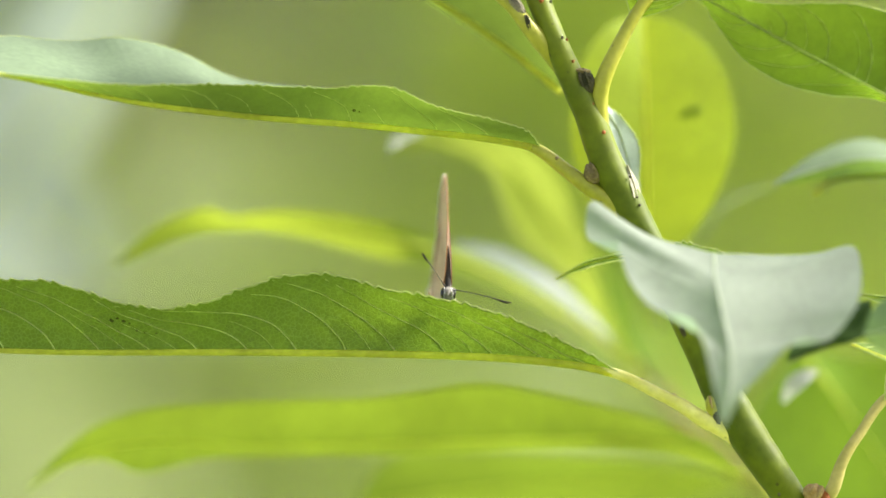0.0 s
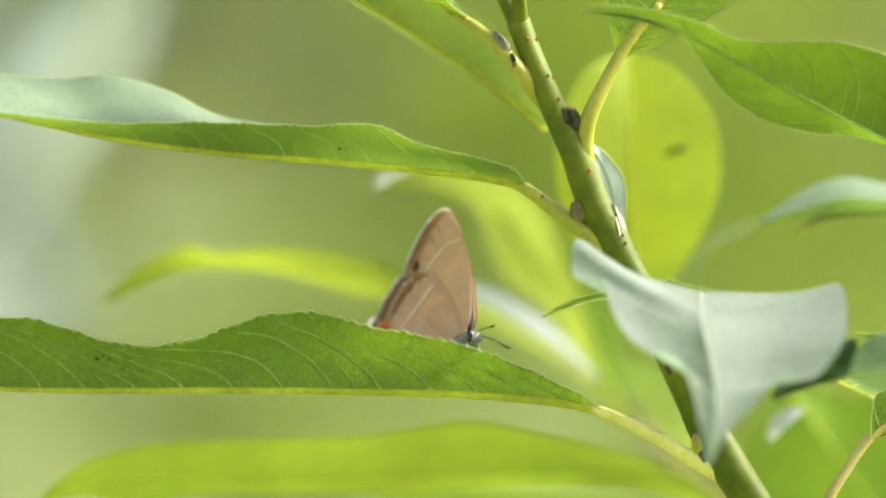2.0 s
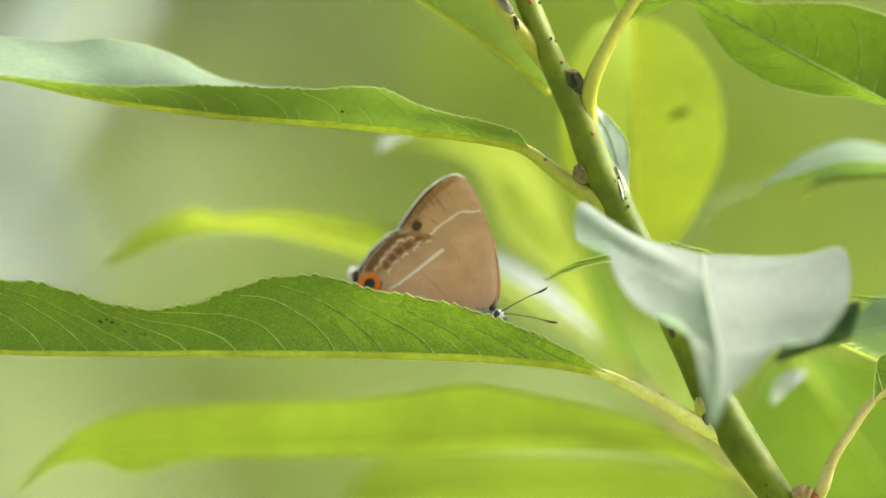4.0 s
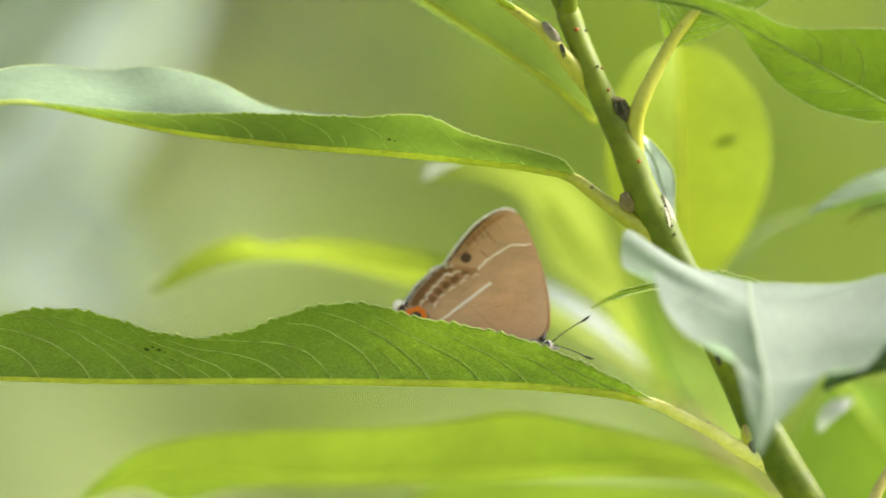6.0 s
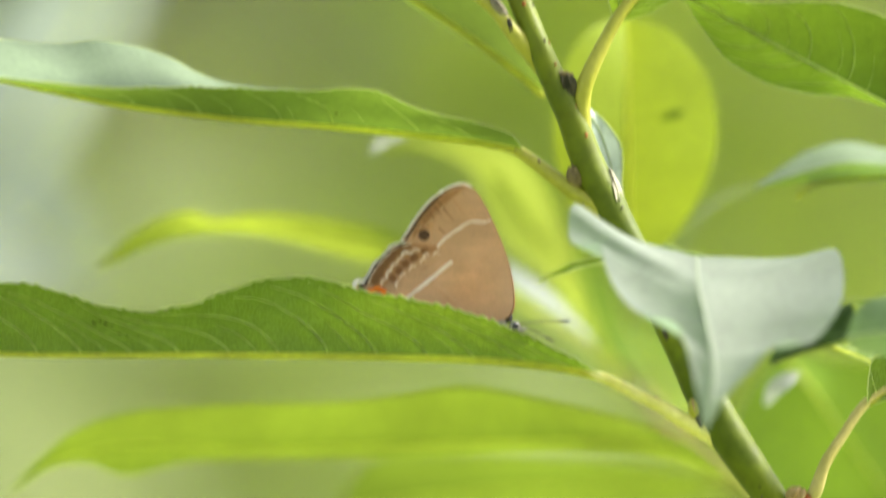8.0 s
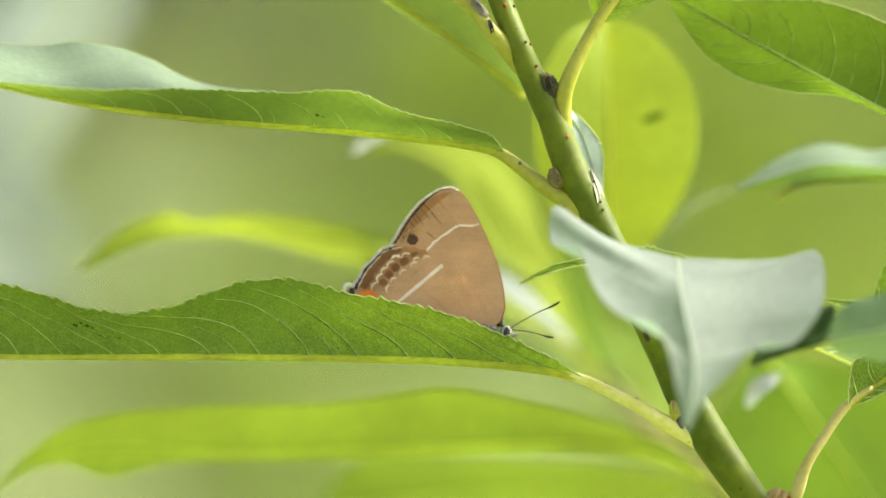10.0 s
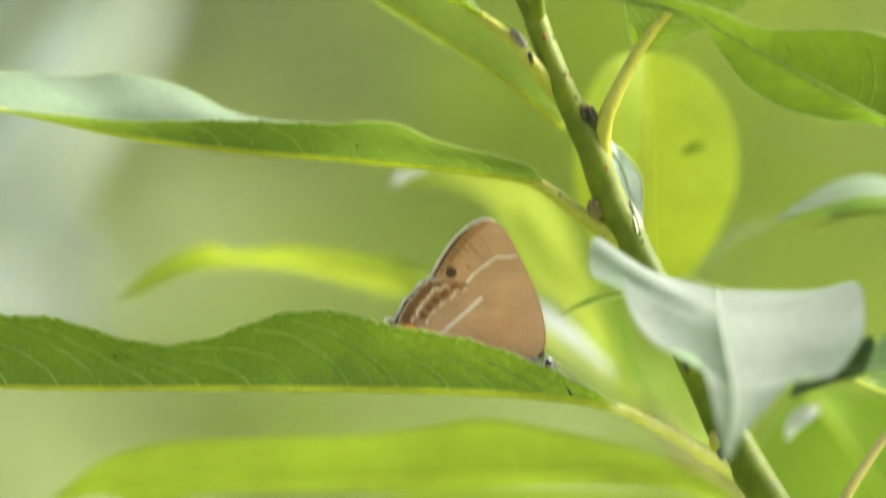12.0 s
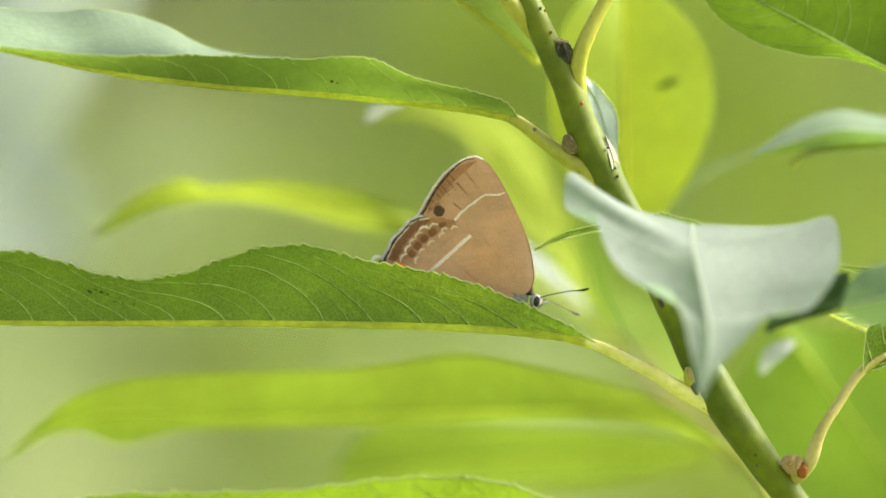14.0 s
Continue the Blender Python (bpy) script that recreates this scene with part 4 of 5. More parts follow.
leaf(branch_far,
     [(53.9, 40, 7.8), (56.9, 40, 9.9), (62.9, 40, 10.8), (71.4, 40, 11), (85.1, 40, 10.3)],
     [(53.9, 40, 7.9), (57, 42, 10.5), (63, 43, 11.6), (71.5, 43, 12.1), (85.1, 40, 10.5)],
     [(53.9, 40, 7.6), (56.9, 39, 9.5), (62.8, 38, 10.3), (71.3, 38, 10.5), (85.1, 40, 10.2)],
     LEAF_DULL, "narrow pale leaf tip, blurred", 0.0, 2, 50, 5, (0.4, 0.2), 0, further=-12)
# a bright glint, made as a small near-white leaf tip
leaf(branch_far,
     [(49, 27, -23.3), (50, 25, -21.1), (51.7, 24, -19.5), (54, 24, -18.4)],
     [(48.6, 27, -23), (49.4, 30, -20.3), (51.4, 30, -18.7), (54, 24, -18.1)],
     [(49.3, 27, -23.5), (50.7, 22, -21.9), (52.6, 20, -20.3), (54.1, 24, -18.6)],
     LEAF_GLINT, "small leaf tip painted as a white glint", 0.0, 2, 40, 5, (0.15, 0.1), 0, rib_material=PALE_RIB, further=15)
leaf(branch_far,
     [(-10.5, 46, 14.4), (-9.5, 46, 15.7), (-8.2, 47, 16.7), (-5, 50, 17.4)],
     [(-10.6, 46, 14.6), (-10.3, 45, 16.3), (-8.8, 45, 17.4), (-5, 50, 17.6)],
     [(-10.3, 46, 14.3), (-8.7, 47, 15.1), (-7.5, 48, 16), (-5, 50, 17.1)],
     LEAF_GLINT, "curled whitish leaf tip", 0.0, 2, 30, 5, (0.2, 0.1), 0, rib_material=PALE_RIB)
tube("twig", [(36.4, 60, -0.8), (39, 62, 3.5), (42.2, 66, 7.2), (48.9, 74, 9.7)], [0.16, 0.14, 0.12], LEAF_DULL, branch_far, 24, 8)
tube("twig", back([(48.1, 60, -38), (44, 68, -34.7), (38, 72, -30.4), (30.3, 80, -20.9), (24.3, 90, -15.8), (19.5, 94, -11.8)], 40), [0.8, 0.9, 0.9, 0.9, 0.8, 0.6], FAR_TWIG, branch_far, 30, 8)
tube("twig", [(52.6, 40, -46.9), (50.4, 52, -41.2), (48.1, 60, -38), (46.1, 66, -35.5), (44.1, 72, -34.7)], [1.4, 1.2, 1.0, 0.9], TWIG, branch_far, 20, 8)

# added piece: the arching leaf where it mirrors the sky, by colour alone
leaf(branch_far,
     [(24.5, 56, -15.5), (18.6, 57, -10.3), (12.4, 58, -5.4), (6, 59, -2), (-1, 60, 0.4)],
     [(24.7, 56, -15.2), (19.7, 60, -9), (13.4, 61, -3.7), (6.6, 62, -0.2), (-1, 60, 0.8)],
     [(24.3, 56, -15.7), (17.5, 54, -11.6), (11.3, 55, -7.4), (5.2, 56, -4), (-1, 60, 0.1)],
     LEAF_WHITE, "whitish piece painted as sky reflection on the arching leaf, blurred", 0.0, 2, 50, 6, (0.12, 0.08), 0, rib_material=PALE_RIB, further=16)
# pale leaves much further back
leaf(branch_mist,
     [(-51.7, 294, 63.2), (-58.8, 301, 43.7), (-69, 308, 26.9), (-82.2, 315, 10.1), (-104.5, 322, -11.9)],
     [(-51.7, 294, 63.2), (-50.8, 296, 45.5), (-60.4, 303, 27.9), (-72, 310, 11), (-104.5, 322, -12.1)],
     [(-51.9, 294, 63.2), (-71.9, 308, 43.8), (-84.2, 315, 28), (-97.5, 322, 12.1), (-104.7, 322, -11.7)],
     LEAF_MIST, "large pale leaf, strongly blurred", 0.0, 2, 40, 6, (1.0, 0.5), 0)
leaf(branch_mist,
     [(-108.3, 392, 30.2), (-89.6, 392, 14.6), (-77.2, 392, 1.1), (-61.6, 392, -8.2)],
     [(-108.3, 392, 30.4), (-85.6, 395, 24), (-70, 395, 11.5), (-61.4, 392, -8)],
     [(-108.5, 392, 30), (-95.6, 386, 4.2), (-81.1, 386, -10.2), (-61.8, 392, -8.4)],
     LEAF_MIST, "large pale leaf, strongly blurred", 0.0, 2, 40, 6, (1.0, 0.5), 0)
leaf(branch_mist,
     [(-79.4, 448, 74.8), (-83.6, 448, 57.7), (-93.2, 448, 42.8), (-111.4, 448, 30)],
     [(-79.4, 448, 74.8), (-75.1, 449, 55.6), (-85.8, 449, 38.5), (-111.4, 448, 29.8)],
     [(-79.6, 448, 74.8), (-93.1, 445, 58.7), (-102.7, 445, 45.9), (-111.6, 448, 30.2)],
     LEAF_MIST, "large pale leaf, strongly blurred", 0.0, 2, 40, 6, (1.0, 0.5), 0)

# ---- the butterfly: x ahead, y to its left, z up, millimetres from the thorax ----
butterfly = tagged(new("butterfly"), "brown hairstreak butterfly with white lines and orange eyespot, wings closed", "butterfly")


def wing_y(side, x, z, out=0.0):
    """How far a wing lies from the middle plane: the four wings close to an edge at the top."""
    gap = 0.55 * max(0.0, 1 - max(z, 0.0) / 13.0) ** 1.3 + 0.12 * math.sin(max(0.0, min(1.0, -x / 20.0)) * math.pi)
    return side * (gap + 0.06 + out)


def wing(name, side, outline, inner, out, material, label, n=120, rings=14):
    """A wing between its outer and its inner edge."""
    edge = spline(outline, n)
    root = spline(inner, n)
    verts, faces = [], []
    for i in range(n):
        for r in range(rings):
            k = 0.02 + 0.98 * r / (rings - 1)
            x = root[i][0] + (edge[i][0] - root[i][0]) * k
            z = root[i][1] + (edge[i][1] - root[i][1]) * k
            fold = 0.04 * math.sin(i * 0.3) * k ** 3
            verts.append(Vector((x, wing_y(side, x, z, out + fold), z)) * MM)
    for i in range(n - 1):
        for r in range(rings - 1):
            a = i * rings + r
            faces.append((a, a + 1, a + rings + 1, a + rings))
    ob = mesh(name, verts, faces, material, butterfly, label)
    return ob


def strip(name, side, line, widths, out, material, parent, label, n=40, jag=0.0, seed=1):
    """A band of scales lying on a wing."""
    rng = np.random.default_rng(seed)
    c = spline(line, n)
    d = np.gradient(c, axis=0)
    d /= np.linalg.norm(d, axis=1)[:, None]
    w = np.interp(np.linspace(0, 1, n), np.linspace(0, 1, len(widths)), widths) * (1 + jag * rng.normal(0, 1, n))
    verts, faces = [], []
    for i in range(n):
        nx, nz = -d[i][1], d[i][0]
        for h, o in ((-1, 0.0), (-0.6, 0.03), (0.6, 0.03), (1, 0.0)):
            x, z = c[i][0] + nx * w[i] / 2 * h, c[i][1] + nz * w[i] / 2 * h
            verts.append(Vector((x, wing_y(side, x, z, out + o), z)) * MM)
    for i in range(n - 1):
        for k in range(3):
            faces.append((i * 4 + k, i * 4 + k + 1, i * 4 + k + 5, i * 4 + k + 4))
    return mesh(name, verts, faces, material, parent, label)


def spot(name, side, x, z, rx, rz, out, material, parent, label, seed=1, n=26):
    rng = np.random.default_rng(seed)
    verts = [Vector((x, wing_y(side, x, z, out + 0.04), z)) * MM]
    for i in range(n):
        a, r = 2 * math.pi * i / n, 1 + 0.08 * rng.uniform(-1, 1)
        px, pz = x + rx * r * math.cos(a), z + rz * r * math.sin(a)
        verts.append(Vector((px, wing_y(side, px, pz, out + 0.01), pz)) * MM)
    return mesh(name, verts, [(0, 1 + i, 1 + (i + 1) % n) for i in range(n)], material, parent, label)


FORE = [(-0.5, 0.2), (1.2, 0.8), (1.95, 2.6), (1.75, 6.2), (0.8, 10.2), (-0.6, 13.9), (-2.6, 18.2), (-4.1, 20.3), (-5.8, 21.1),
        (-8.0, 20.4), (-10.4, 18.7), (-12.2, 16.6), (-13.4, 14.8), (-14.9, 12.3)]
FORE_INNER = [(-0.6, 0.4), (-1.6, 2.6), (-5.0, 6.6), (-8.8, 10.0), (-12.0, 11.2), (-14.6, 11.8)]
HIND = [(-0.6, 0.4), (-1.2, 3.6), (-4.5, 8.0), (-8.3, 11.5), (-11.5, 12.5), (-14.4, 12.3), (-16.2, 11.6), (-17.4, 10.6), (-18.0, 9.5), (-19.3, 8.5),
        (-19.7, 7.4), (-20.6, 6.6), (-20.8, 5.7), (-22.0, 5.3), (-21.7, 4.4), (-21.0, 3.9), (-20.9, 2.7), (-19.2, 1.7), (-16.5, 0.9), (-12.5, 0.2), (-8.0, -0.8), (-3.0, -1.2)]

def on_fore(points):
    """Points of the closed wings, carried to the forewing before it is drawn back."""
    return [(x + 0.035 * z, z - 0.035 * x) for x, z in points]


FORE_LINE = [(-2.05, 15.45), (-3.2, 15.15), (-4.4, 15.2), (-5.1, 15.15), (-6.0, 14.65), (-6.9, 13.95), (-7.6, 13.55), (-8.1, 13.05), (-8.7, 12.65), (-9.1, 12.1), (-9.6, 11.6), (-9.9, 11.0)]
FORE_EDGE = [(-6.3, 20.55), (-7.0, 20.5), (-7.8, 20.45), (-9.4, 19.35), (-11.2, 17.5), (-12.7, 15.5), (-13.9, 13.4), (-14.7, 12.2)]
HIND_EDGE = [(-14.4, 12.25), (-15.4, 12.0), (-16.5, 11.5), (-17.3, 10.6), (-18.1, 9.75), (-19.1, 8.8), (-19.6, 7.6), (-20.2, 6.7), (-20.6, 5.8)]
# veins and short dark rays of the forewing: from, to, width
FORE_RAYS = [((-11.6, 16.9), (-10.3, 15.2), 0.16), ((-10.9, 17.8), (-9.3, 15.9), 0.14), ((-10.2, 18.3), (-7.6, 15.2), 0.2), ((-8.6, 19.5), (-6.0, 16.2), 0.11),
             ((-12.4, 15.7), (-11.4, 14.6), 0.16), ((-13.0, 14.6), (-12.2, 13.9), 0.18), ((-13.5, 13.5), (-12.9, 13.0), 0.15), ((-9.8, 14.1), (-8.6, 13.1), 0.14), ((-11.9, 16.3), (-10.9, 15.1), 0.12)]
# veins of the hindwing disc
HIND_VEINS = [((-10.3, 5.6), (-6.0, 1.9), 0.11), ((-9.7, 5.9), (-5.6, 2.2), 0.08), ((-3.7, 9.3), (-1.9, 9.9), 0.09), ((-12.4, 7.2), (-9.4, 9.8), 0.08), ((-7.6, 4.9), (-4.9, 5.7), 0.07), ((-5.6, 9.0), (-4.3, 7.0), 0.07), ((-14.6, 3.6), (-11.4, 1.2), 0.07)]

forewings = []
for side in (-1, 1):
    fore = wing("forewing", side, FORE, FORE_INNER, 0.0, WING, "brown forewing with a thin white line")
    forewings.append(fore)
    hind = wing("hindwing", side, HIND, [(-0.9, 0.4), (-1.0, 0.4), (-0.9, 0.3)], 0.1, WING, "brown hindwing with white streak and orange eyespot")
    costa = [(x, wing_y(side, x, z), z) for x, z in spline(FORE[1:9], 24)]
    tube("leading_edge", costa, [0.1, 0.08, 0.06, 0.05, 0.04], WING_EDGE, fore, 40, 7, 0.0, "brown leading edge", True)
    # forewing
    strip("brown_margin", side, on_fore([(-6.0, 20.3), (-8.2, 19.2), (-10.2, 17.4), (-11.9, 15.3), (-13.0, 13.4), (-13.5, 12.4)]), [0.1, 0.9, 1.5, 1.7, 1.5, 0.4], 0.06, TAWNY, fore, "tawny margin", 40, 0.12, 2)
    strip("white_line", side, on_fore(FORE_LINE), [0.2, 0.36, 0.28, 0.4, 0.34, 0.42, 0.3], 0.13, WHITE, fore, "thin white line", 90, 0.14, 3)
    spot("dark_spot", side, *on_fore([(-11.9, 13.0)])[0], 0.8, 0.85, 0.14, SMUDGE, fore, "dark brown spot", 5)
    spot("brown_patch", side, *on_fore([(-11.1, 14.5)])[0], 0.6, 0.7, 0.1, BUFF, fore, "brown patch", 6, 16)
    for q, (a, b, w) in enumerate(FORE_RAYS):
        strip("dark_dash", side, on_fore([a, ((a[0] + b[0]) / 2 + 0.05, (a[1] + b[1]) / 2), b]), [w, w * 1.1, w * 0.3], 0.12, TAWNY if w < 0.12 else DASH, fore, "dark ray", 14, 0.2, 60 + q)
    for q, (x, z) in enumerate(((-10.9, 15.3), (-11.6, 14.6), (-12.6, 14.1), (-10.3, 16.3), (-13.0, 12.9), (-9.4, 17.2))):
        strip("pale_dash", side, on_fore([(x - 0.45, z - 0.4), (x, z), (x + 0.4, z + 0.45)]), [0.08, 0.24, 0.07], 0.15, SOFT_CREAM, fore, "pale dash", 12, 0.2, 6 + q)
    rim = spline([(-4.4, 20.6), (-5.8, 21.15), (-8.0, 20.5), (-10.4, 18.8), (-12.2, 16.7), (-13.4, 14.9), (-15.0, 12.35)], 40)
    tube("fringe", [(x, wing_y(side, x, z, 0.04), z) for x, z in rim], [0.06, 0.13, 0.16, 0.17, 0.18, 0.17], FRINGE, fore, 110, 7, 0.7, "white fringe", True)
    strip("dark_edge", side, on_fore(FORE_EDGE), [0.08, 0.24, 0.3, 0.34, 0.34, 0.3], 0.12, DARK, fore, "dark margin line", 90, 0.22, 10)
    # hindwing
    strip("brown_margin", side, [(-9.6, 11.1), (-12.0, 10.9), (-14.0, 10.4), (-15.8, 9.3), (-17.0, 7.8), (-18.0, 6.2), (-18.6, 5.3)], [0.7, 1.9, 2.6, 3.0, 2.9, 2.4, 1.4], 0.16, TAWNY, hind, "tawny margin", 40, 0.05, 11)
    for q, (x, z, a, c, tilt) in enumerate(((-14.4, 11.5, 0.7, 0.42, 10), (-15.6, 10.7, 0.62, 0.6, 30), (-16.7, 9.75, 0.6, 0.62, 40), (-17.6, 8.7, 0.62, 0.6, 45), (-18.3, 7.5, 0.55, 0.66, 60), (-18.9, 6.35, 0.5, 0.55, 60),
                                            (-11.5, 10.9, 0.42, 0.3, 20), (-13.0, 9.75, 0.48, 0.46, 30), (-14.3, 8.85, 0.46, 0.46, 40), (-15.25, 7.8, 0.42, 0.46, 45), (-16.1, 6.65, 0.4, 0.42, 50))):
        ca, sa = math.cos(radians(tilt)), math.sin(radians(tilt))
        strip("brown_patch", side, [(x - ca * a * u, z - sa * a * u) for u in (1.35, 0.8, 0.0, -0.8, -1.35)], [c * 1.6, c * 2.4, c * 2.5, c * 2.4, c * 1.5], 0.2, WING_EDGE, hind, "rufous brown patch", 16, 0.07, 50 + q)
    strip("white_streak", side, [(-7.35, 9.25), (-8.6, 8.2), (-10.0, 6.95), (-11.4, 5.75), (-12.6, 4.75), (-13.8, 3.75), (-15.3, 2.9)], [0.5, 0.6, 0.54, 0.6, 0.5, 0.46, 0.2], 0.28, WHITE, hind, "white streak", 90, 0.08, 12)
    # crescents of the wavy lines, cell by cell
    for q, (x, z, a, r) in enumerate(((-12.9, 10.85, 20, 0.62), (-14.3, 10.45, 10, 0.7), (-15.2, 9.45, 45, 0.66), (-16.1, 8.5, 45, 0.62), (-16.8, 7.45, 55, 0.66), (-17.5, 6.2, 50, 0.7))):
        ca, sa = math.cos(radians(a)), math.sin(radians(a))
        arc = [(x + ca * u - sa * b, z + sa * u + ca * b) for u, b in ((-r * 1.15, -0.32), (-r * 0.5, 0.1), (r * 0.25, 0.14), (r * 1.15, -0.22))]
        strip("wavy_line", side, arc, [0.12, 0.36, 0.42, 0.14], 0.28, CREAM if q not in (1, 4) else WHITE, hind, "wavy pale line", 20, 0.16, 130 + q)
    for q, (x, z, a, r) in enumerate(((-9.8, 10.45, 12, 0.55), (-11.3, 10.2, 25, 0.5), (-11.7, 9.45, 35, 0.6), (-13.3, 8.3, 30, 0.62), (-14.7, 7.1, 30, 0.55), (-15.5, 5.8, 65, 0.62))):
        ca, sa = math.cos(radians(a)), math.sin(radians(a))
        arc = [(x + ca * u - sa * b, z + sa * u + ca * b) for u, b in ((-r, -0.25), (-r * 0.4, 0.08), (r * 0.3, 0.1), (r, -0.18))]
        strip("pale_dash", side, arc, [0.12, 0.36, 0.38, 0.12], 0.27, CREAM, hind, "faint pale crescent", 16, 0.2, 150 + q)
    for q, (x, z, a, r) in enumerate(((-14.2, 11.75, 8, 0.8), (-15.9, 11.25, 28, 0.75), (-17.0, 10.1, 48, 0.75), (-18.0, 9.0, 48, 0.75), (-18.9, 7.7, 58, 0.75), (-19.5, 6.5, 62, 0.6))):
        ca, sa = math.cos(radians(a)), math.sin(radians(a))
        strip("pale_dash", side, [(x - ca * r, z - sa * r), (x, z + 0.04), (x + ca * r, z + sa * r)], [0.16, 0.28, 0.14], 0.27, CREAM, hind, "faint pale line along the margin", 14, 0.2, 170 + q)
    for q, (a, b, w) in enumerate(HIND_VEINS):
        strip("vein", side, [a, ((a[0] + b[0]) / 2, (a[1] + b[1]) / 2 + 0.08), b], [w * 0.4, w, w * 0.4], 0.14, TAWNY if q != 1 else SOFT_CREAM, hind, "faint vein", 16, 0.15, 190 + q)
    rim = spline(HIND_EDGE, 40)
    tube("fringe", [(x, wing_y(side, x, z, 0.14), z) for x, z in rim], [0.17, 0.22, 0.18, 0.23], FRINGE, hind, 90, 7, 0.7, "white fringe", True)
    strip("dark_edge", side, [(x + 0.34, z - 0.24) for x, z in HIND_EDGE], [0.2, 0.3, 0.4, 0.3, 0.42], 0.25, DARK, hind, "dark margin line", 80, 0.22, 21)
    spot("eyespot", side, -18.5, 3.75, 1.9, 1.65, 0.26, ORANGE, hind, "orange eyespot", 22)
    spot("pupil", side, -18.4, 3.8, 0.92, 0.84, 0.34, DARK, hind, "black pupil", 23)
    strip("dark_edge", side, [(-16.6, 4.6), (-16.5, 3.5), (-17.0, 2.6), (-17.9, 2.1)], [0.06, 0.18, 0.2, 0.06], 0.31, SMUDGE, hind, "dark rim of the eyespot", 20, 0.2, 29)
    spot("lobe", side, -20.75, 4.8, 0.45, 1.0, 0.27, DARK, hind, "black tail lobe", 24)
    tail = spline([(-20.7, 6.3), (-21.5, 6.35), (-21.9, 5.6), (-21.5, 4.4), (-21.2, 2.8)], 16)
    tube("tail_tip", [(x, wing_y(side, x, z, 0.26), z) for x, z in tail], [0.14, 0.28, 0.26, 0.18, 0.1], FRINGE, hind, 24, 8, 0.2, "white tail tip", True)
    spot("orange_patch", side, -16.3, 2.0, 0.7, 0.5, 0.27, ORANGE, hind, "orange patch", 26)
# a dark rod, added to darken the gap between the wings at their roots
tube("dark_gap", [(1.2, 0, 0.2), (1.2, 0, 2.4), (0.9, 0, 4.8), (0.4, 0, 7.0)], [0.55, 0.42, 0.28, 0.1], DARK, butterfly, 16, 8, 0.08, "dark filling of the gap between the wings", True)

lump("thorax", (-0.9, 0, -0.5), (1.9, 0.75, 1.15), (0, -15, 0), FUR, butterfly, "grey furry thorax", 0.06, 1, True, 12)
tube("abdomen", [(-2.2, 0, -0.4), (-5, 0, -0.5), (-8.5, 0, -0.6), (-11.5, 0, -0.5)], [0.75, 0.8, 0.7, 0.3], DIM_FUR, butterfly, 16, 12, 0.08, "grey-brown abdomen", True)
head = lump("head", (2.1, 0, -0.75), (0.95, 0.9, 1.1), (0, 0, 0), FUR, butterfly, "grey furry head", 0.08, 2, True, 10)
for side in (-1, 1):
    lump("eye_ring", (2.1, side * 0.62, -0.7), (0.63, 0.3, 0.98), (0, 8, 0), FRINGE, head, "white scales round the eye", 0.05, 3, True, 10)
    lump("eye", (2.2, side * 0.76, -0.72), (0.5, 0.4, 0.86), (0, 8, 0), GLOSSY, head, "black compound eye", 0.0, 4, True, 10)
    tube("palp", [(2.7, side * 0.3, -1.1), (3.3, side * 0.35, -1.0), (3.9, side * 0.35, -0.75)], [0.28, 0.24, 0.08], FUR, head, 8, 8, 0.1, "pale palp", True)
    for x, reach in ((1.2, 1.6), (-0.4, 0.2), (-1.8, -2.4)):
        tube("leg", [(x, side * 0.7, -1.2), (x + reach * 0.4, side * 1.2, -1.7), (x + reach * 0.8, side * 1.45, -3.1), (x + reach, side * 1.6, -4.2)], [0.2, 0.17, 0.13, 0.1], FUR, butterfly, 14, 6, 0.0, "thin grey leg", True)

feelers = []
for side in (-1, 1):
    feeler = new("antenna")
    feeler.parent = butterfly
    tagged(feeler, "thin black antenna ringed with white")
    rod = tube("shaft", [(0, 0, 0), (3, 0, 0.15), (6.0, 0, 0.1), (8.3, 0, -0.1)], [0.085, 0.07, 0.07, 0.08], DARK, feeler, 30, 7, 0.0, "", True)
    for q in range(9):
        x = 0.9 + 0.75 * q
        tube("ring", [(x, 0, 0.1), (x + 0.1, 0, 0.1), (x + 0.2, 0, 0.1)], [0.08, 0.086, 0.08], FUR, feeler, 4, 7, 0.0, "white ring", True)
    tube("club", [(7.2, 0, 0.0), (8.2, 0, -0.1), (9.2, 0, -0.1), (9.7, 0, 0.0)], [0.08, 0.16, 0.2, 0.09], DARK, feeler, 12, 8, 0.0, "black club", True)
    feelers.append(feeler)

HEAD = Vector((2.2, -0.7, -0.7))
# seconds; the near eye in millimetres across, away and up; heading, nose-down tilt and lean, in degrees
STEPS = [
    (0.0, -1.9, 1.2, -6.8, -84, -15, -3),
    (0.5, 0.5, 1.2, -6.7, -71.5, -14, -8),
    (1.0, 1.7, 1.2, -6.8, -63, -11, -12),
    (1.5, 2.9, 1.2, -7.3, -53, -8, -13),
    (2.0, 4.2, 1.2, -7.7, -49, -10, -13),
    (2.5, 4.6, 1.3, -8.3, -41, -3, -14),
    (3.0, 6.5, 1.6, -9.2, -31, 0, -14),
    (5.5, 8, 2, -10.1, -17, 0, -18),
    (6.5, 8.3, 2, -10.4, -14, 0, -20),
    (7.0, 8.5, 2, -10.4, -11, 0, -19),
    (7.5, 10.3, 2, -11.1, -8, 0, -14),
    (11.0, 12.9, 3, -11.9, 0, 0, -6),
    (12.5, 13.4, 3, -11.9, 0, -1, -2),
    (13.5, 14.6, 3, -12, 0, -1, -1),
    (14.0, 15.1, 3, -12.3, 0, -1, 0),
]
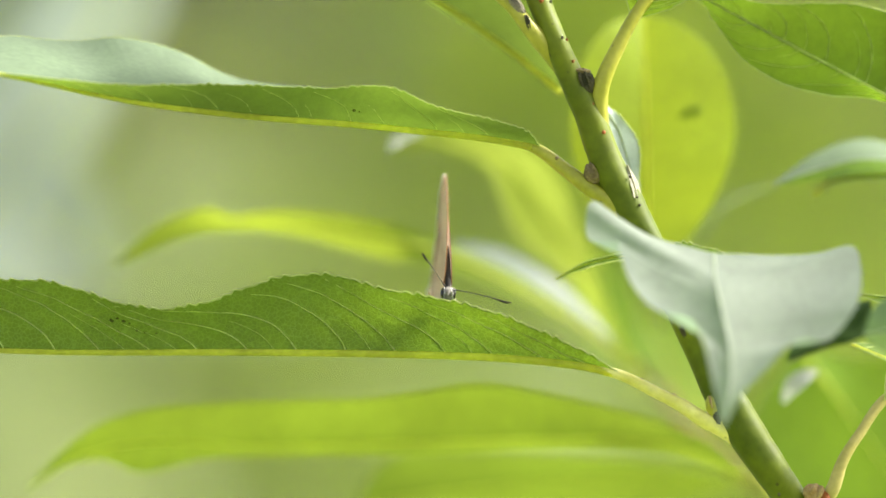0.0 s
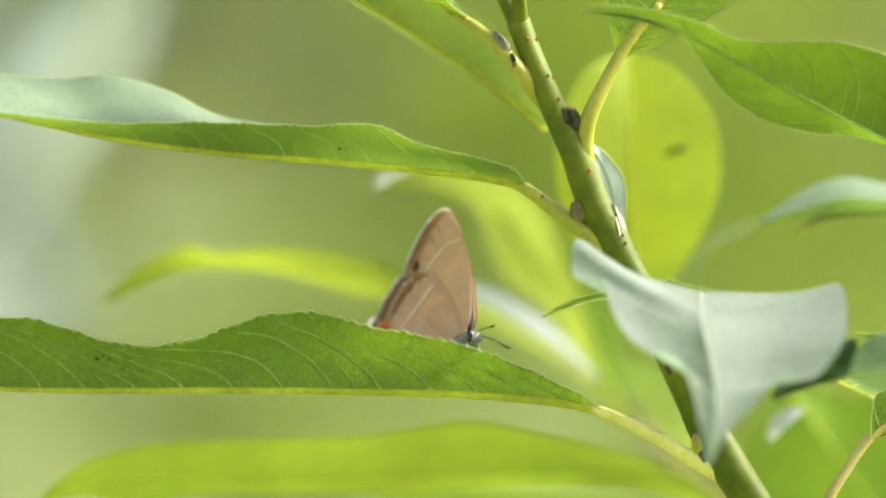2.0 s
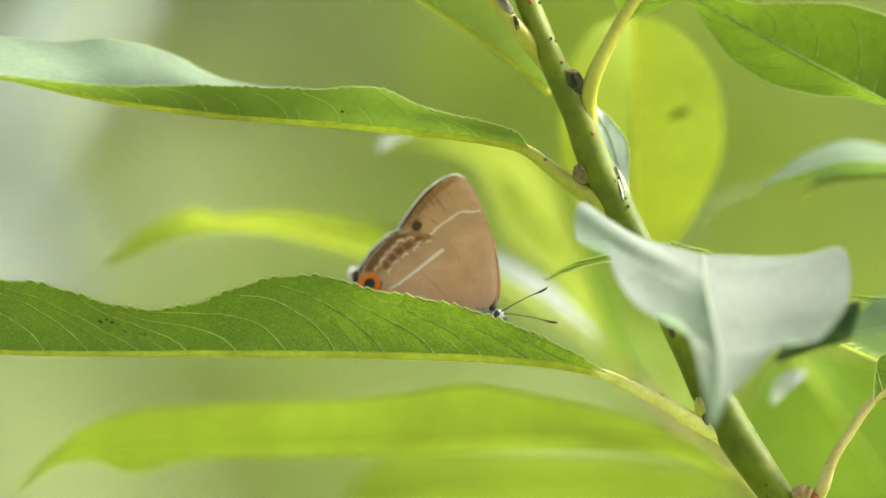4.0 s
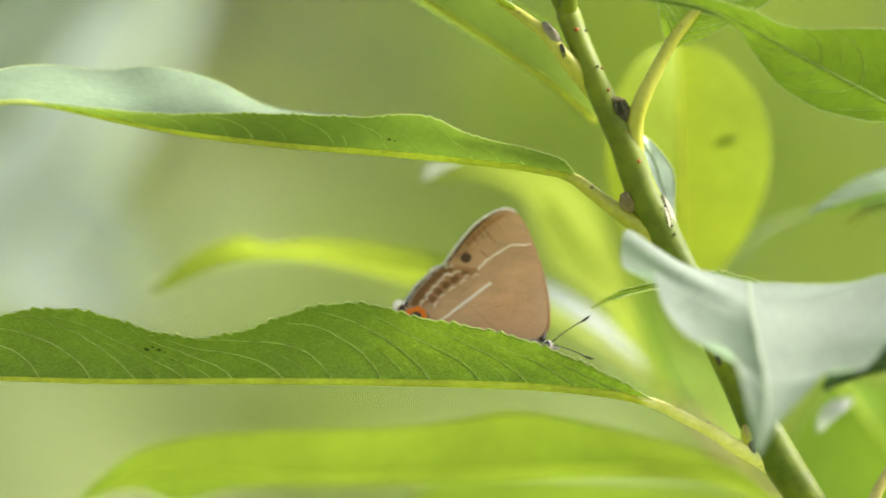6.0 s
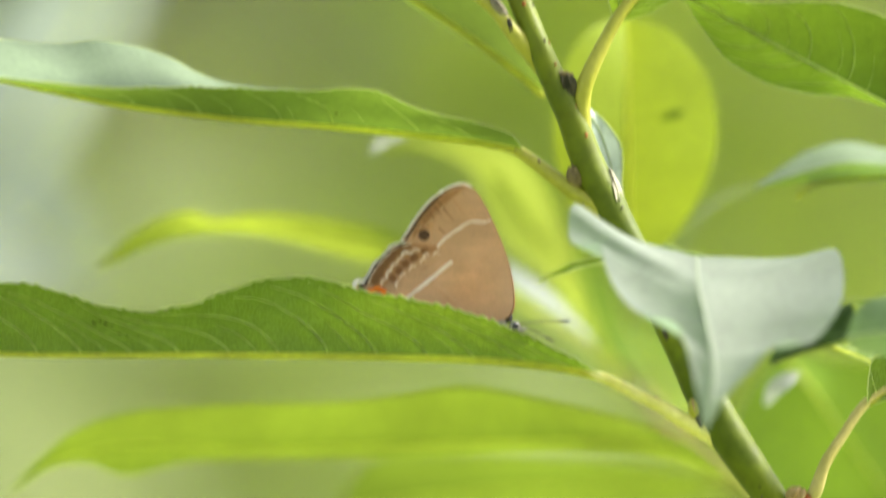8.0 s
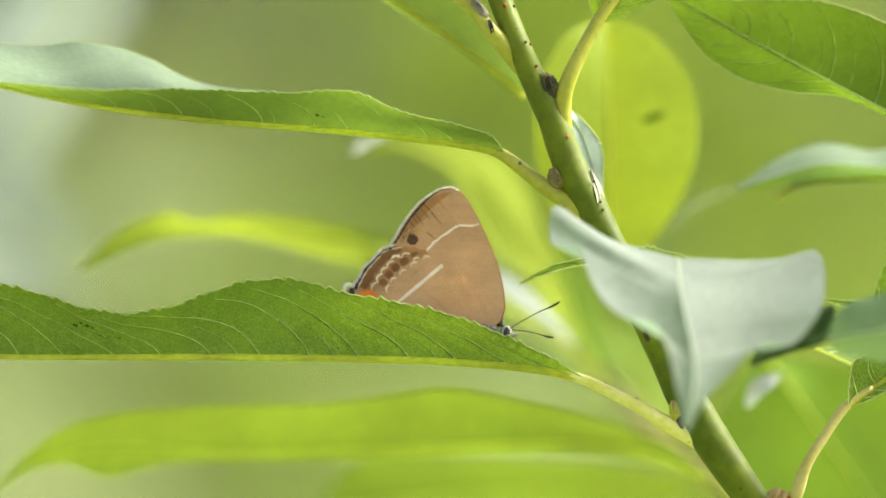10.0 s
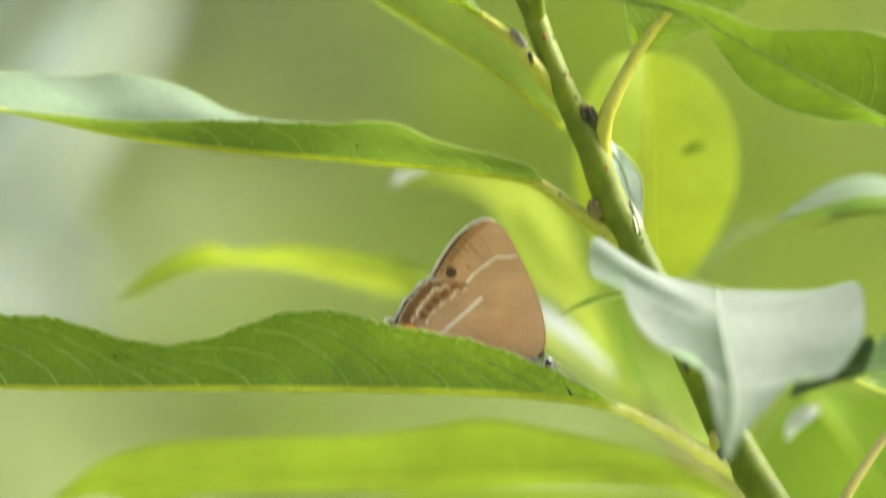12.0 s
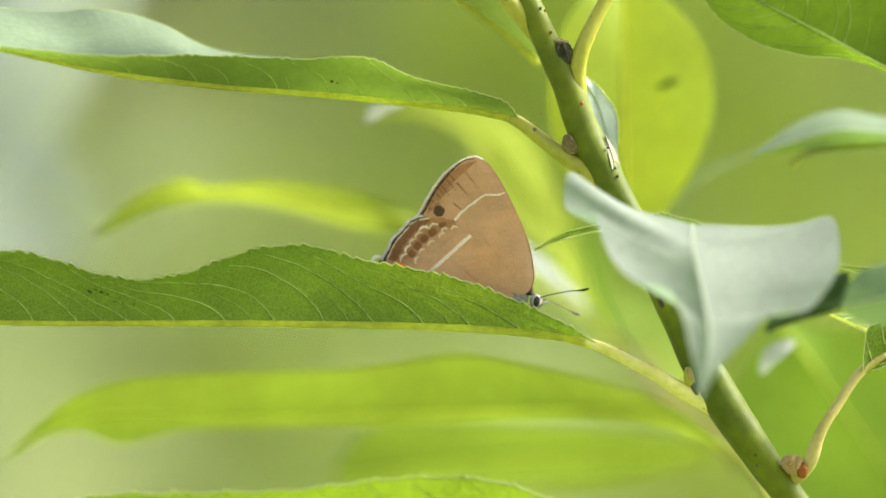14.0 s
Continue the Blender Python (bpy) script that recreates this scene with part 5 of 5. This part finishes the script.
# seconds; the ways in which the right and the left antenna point: across, away and up
FEEL = [(0.0, (-0.36, -0.75, 0.55), (0.92, -0.35, -0.20)), (0.5, (-0.05, -0.97, 0.20), (0.97, -0.10, -0.14)), (0.7, (0.02, -0.98, 0.10), (0.98, -0.15, -0.03)),
        (1.0, (0.10, -0.97, -0.10), (0.98, -0.10, -0.16)), (1.5, (0.20, -0.95, 0.0), (0.70, -0.60, -0.30)), (1.8, (0.30, -0.93, 0.15), (0.60, -0.75, -0.25)),
        (2.5, (0.33, -0.93, -0.03), (0.27, -0.93, -0.15)), (3.0, (0.60, -0.70, 0.30), (0.50, -0.85, -0.15)), (3.2, (0.58, -0.70, 0.38), (0.70, -0.60, -0.13)),
        (5.3, (0.74, -0.50, 0.40), (0.75, -0.60, -0.05)), (6.0, (0.60, -0.70, 0.42), (0.60, -0.70, -0.20)), (6.5, (0.68, -0.60, 0.42), (0.63, -0.70, -0.22)),
        (7.0, (0.75, -0.50, 0.35), (0.60, -0.70, -0.20)), (7.5, (0.65, -0.70, -0.22), (0.40, -0.85, -0.30)), (8.0, (0.77, -0.62, 0.08), (0.50, -0.80, -0.20)),
        (10.5, (0.73, -0.50, 0.42), (0.62, -0.70, -0.10)), (11.0, (0.82, -0.42, 0.37), (0.46, -0.88, -0.10)), (11.5, (0.90, -0.40, 0.17), (0.60, 0.70, -0.15)),
        (12.0, (0.30, -0.70, -0.50), (0.50, 0.80, -0.40)), (12.5, (0.40, -0.90, -0.15), (0.50, 0.80, -0.40)), (13.0, (0.20, -0.97, 0.0), (0.32, 0.93, -0.15)),
        (13.5, (0.20, -0.95, -0.20), (0.73, 0.68, -0.04)), (14.0, (0.75, -0.65, 0.15), (0.62, 0.70, -0.26))]


def stand(x, y, z, heading, tilt, lean):
    turn = Euler((radians(lean), radians(tilt), radians(heading))).to_matrix().to_4x4()
    eye = Vector((x, y, z)) * MM + Vector((0, 0, HEIGHT))
    return Matrix.Translation(eye - turn.to_3x3() @ (HEAD * MM)) @ turn


# seconds, and how far the forewings are drawn back between the hindwings, in degrees
DRAWN = [(0.0, -7), (1.5, -7), (1.8, -2.5), (2.1, -2.5), (2.4, -6), (2.7, -7.5), (3.0, -7.5), (3.2, -4.5), (5.3, -2), (6.5, -0.5), (8.2, -1), (11.0, -2), (14.0, -2.5)]


def drawn(angle):
    hinge = Vector((-0.6, 0, 0.6)) * MM
    return Matrix.Translation(hinge) @ pose(0, 0, 0, 0, angle, 0) @ Matrix.Translation(-hinge)


def feel(side, way, t):
    """An antenna's pose on the head, from the way in which it points in the world."""
    heading, tilt, lean = (np.interp(t, [row[0] for row in STEPS], [row[k] for row in STEPS]) for k in (4, 5, 6))
    body = Euler((radians(lean), radians(tilt), radians(heading))).to_matrix()
    turn = (body.inverted() @ Vector(way)).to_track_quat("X", "Z").to_matrix().to_4x4()
    return Matrix.Translation(Vector((2.6, side * 0.35, -0.15)) * MM) @ turn


# seconds, and how far the broad leaf at the top hangs below its place, in millimetres
SWAY = [(0.0, -1.5), (3.2, -1.5), (5.3, -1.0), (8.2, -0.9), (10.3, -0.2), (11.0, 0.0), (14.0, 0.0)]


def motions():
    walk(swaying, [(t, pose(0, 0, z * MM)) for t, z in SWAY])
    walk(butterfly, [(t, stand(*row)) for t, *row in STEPS])
    for fore in forewings:
        walk(fore, [(t, drawn(angle)) for t, angle in DRAWN])
    walk(feelers[0], [(t, feel(-1, right, t)) for t, right, left in FEEL])
    walk(feelers[1], [(t, feel(1, left, t)) for t, right, left in FEEL])


motions()
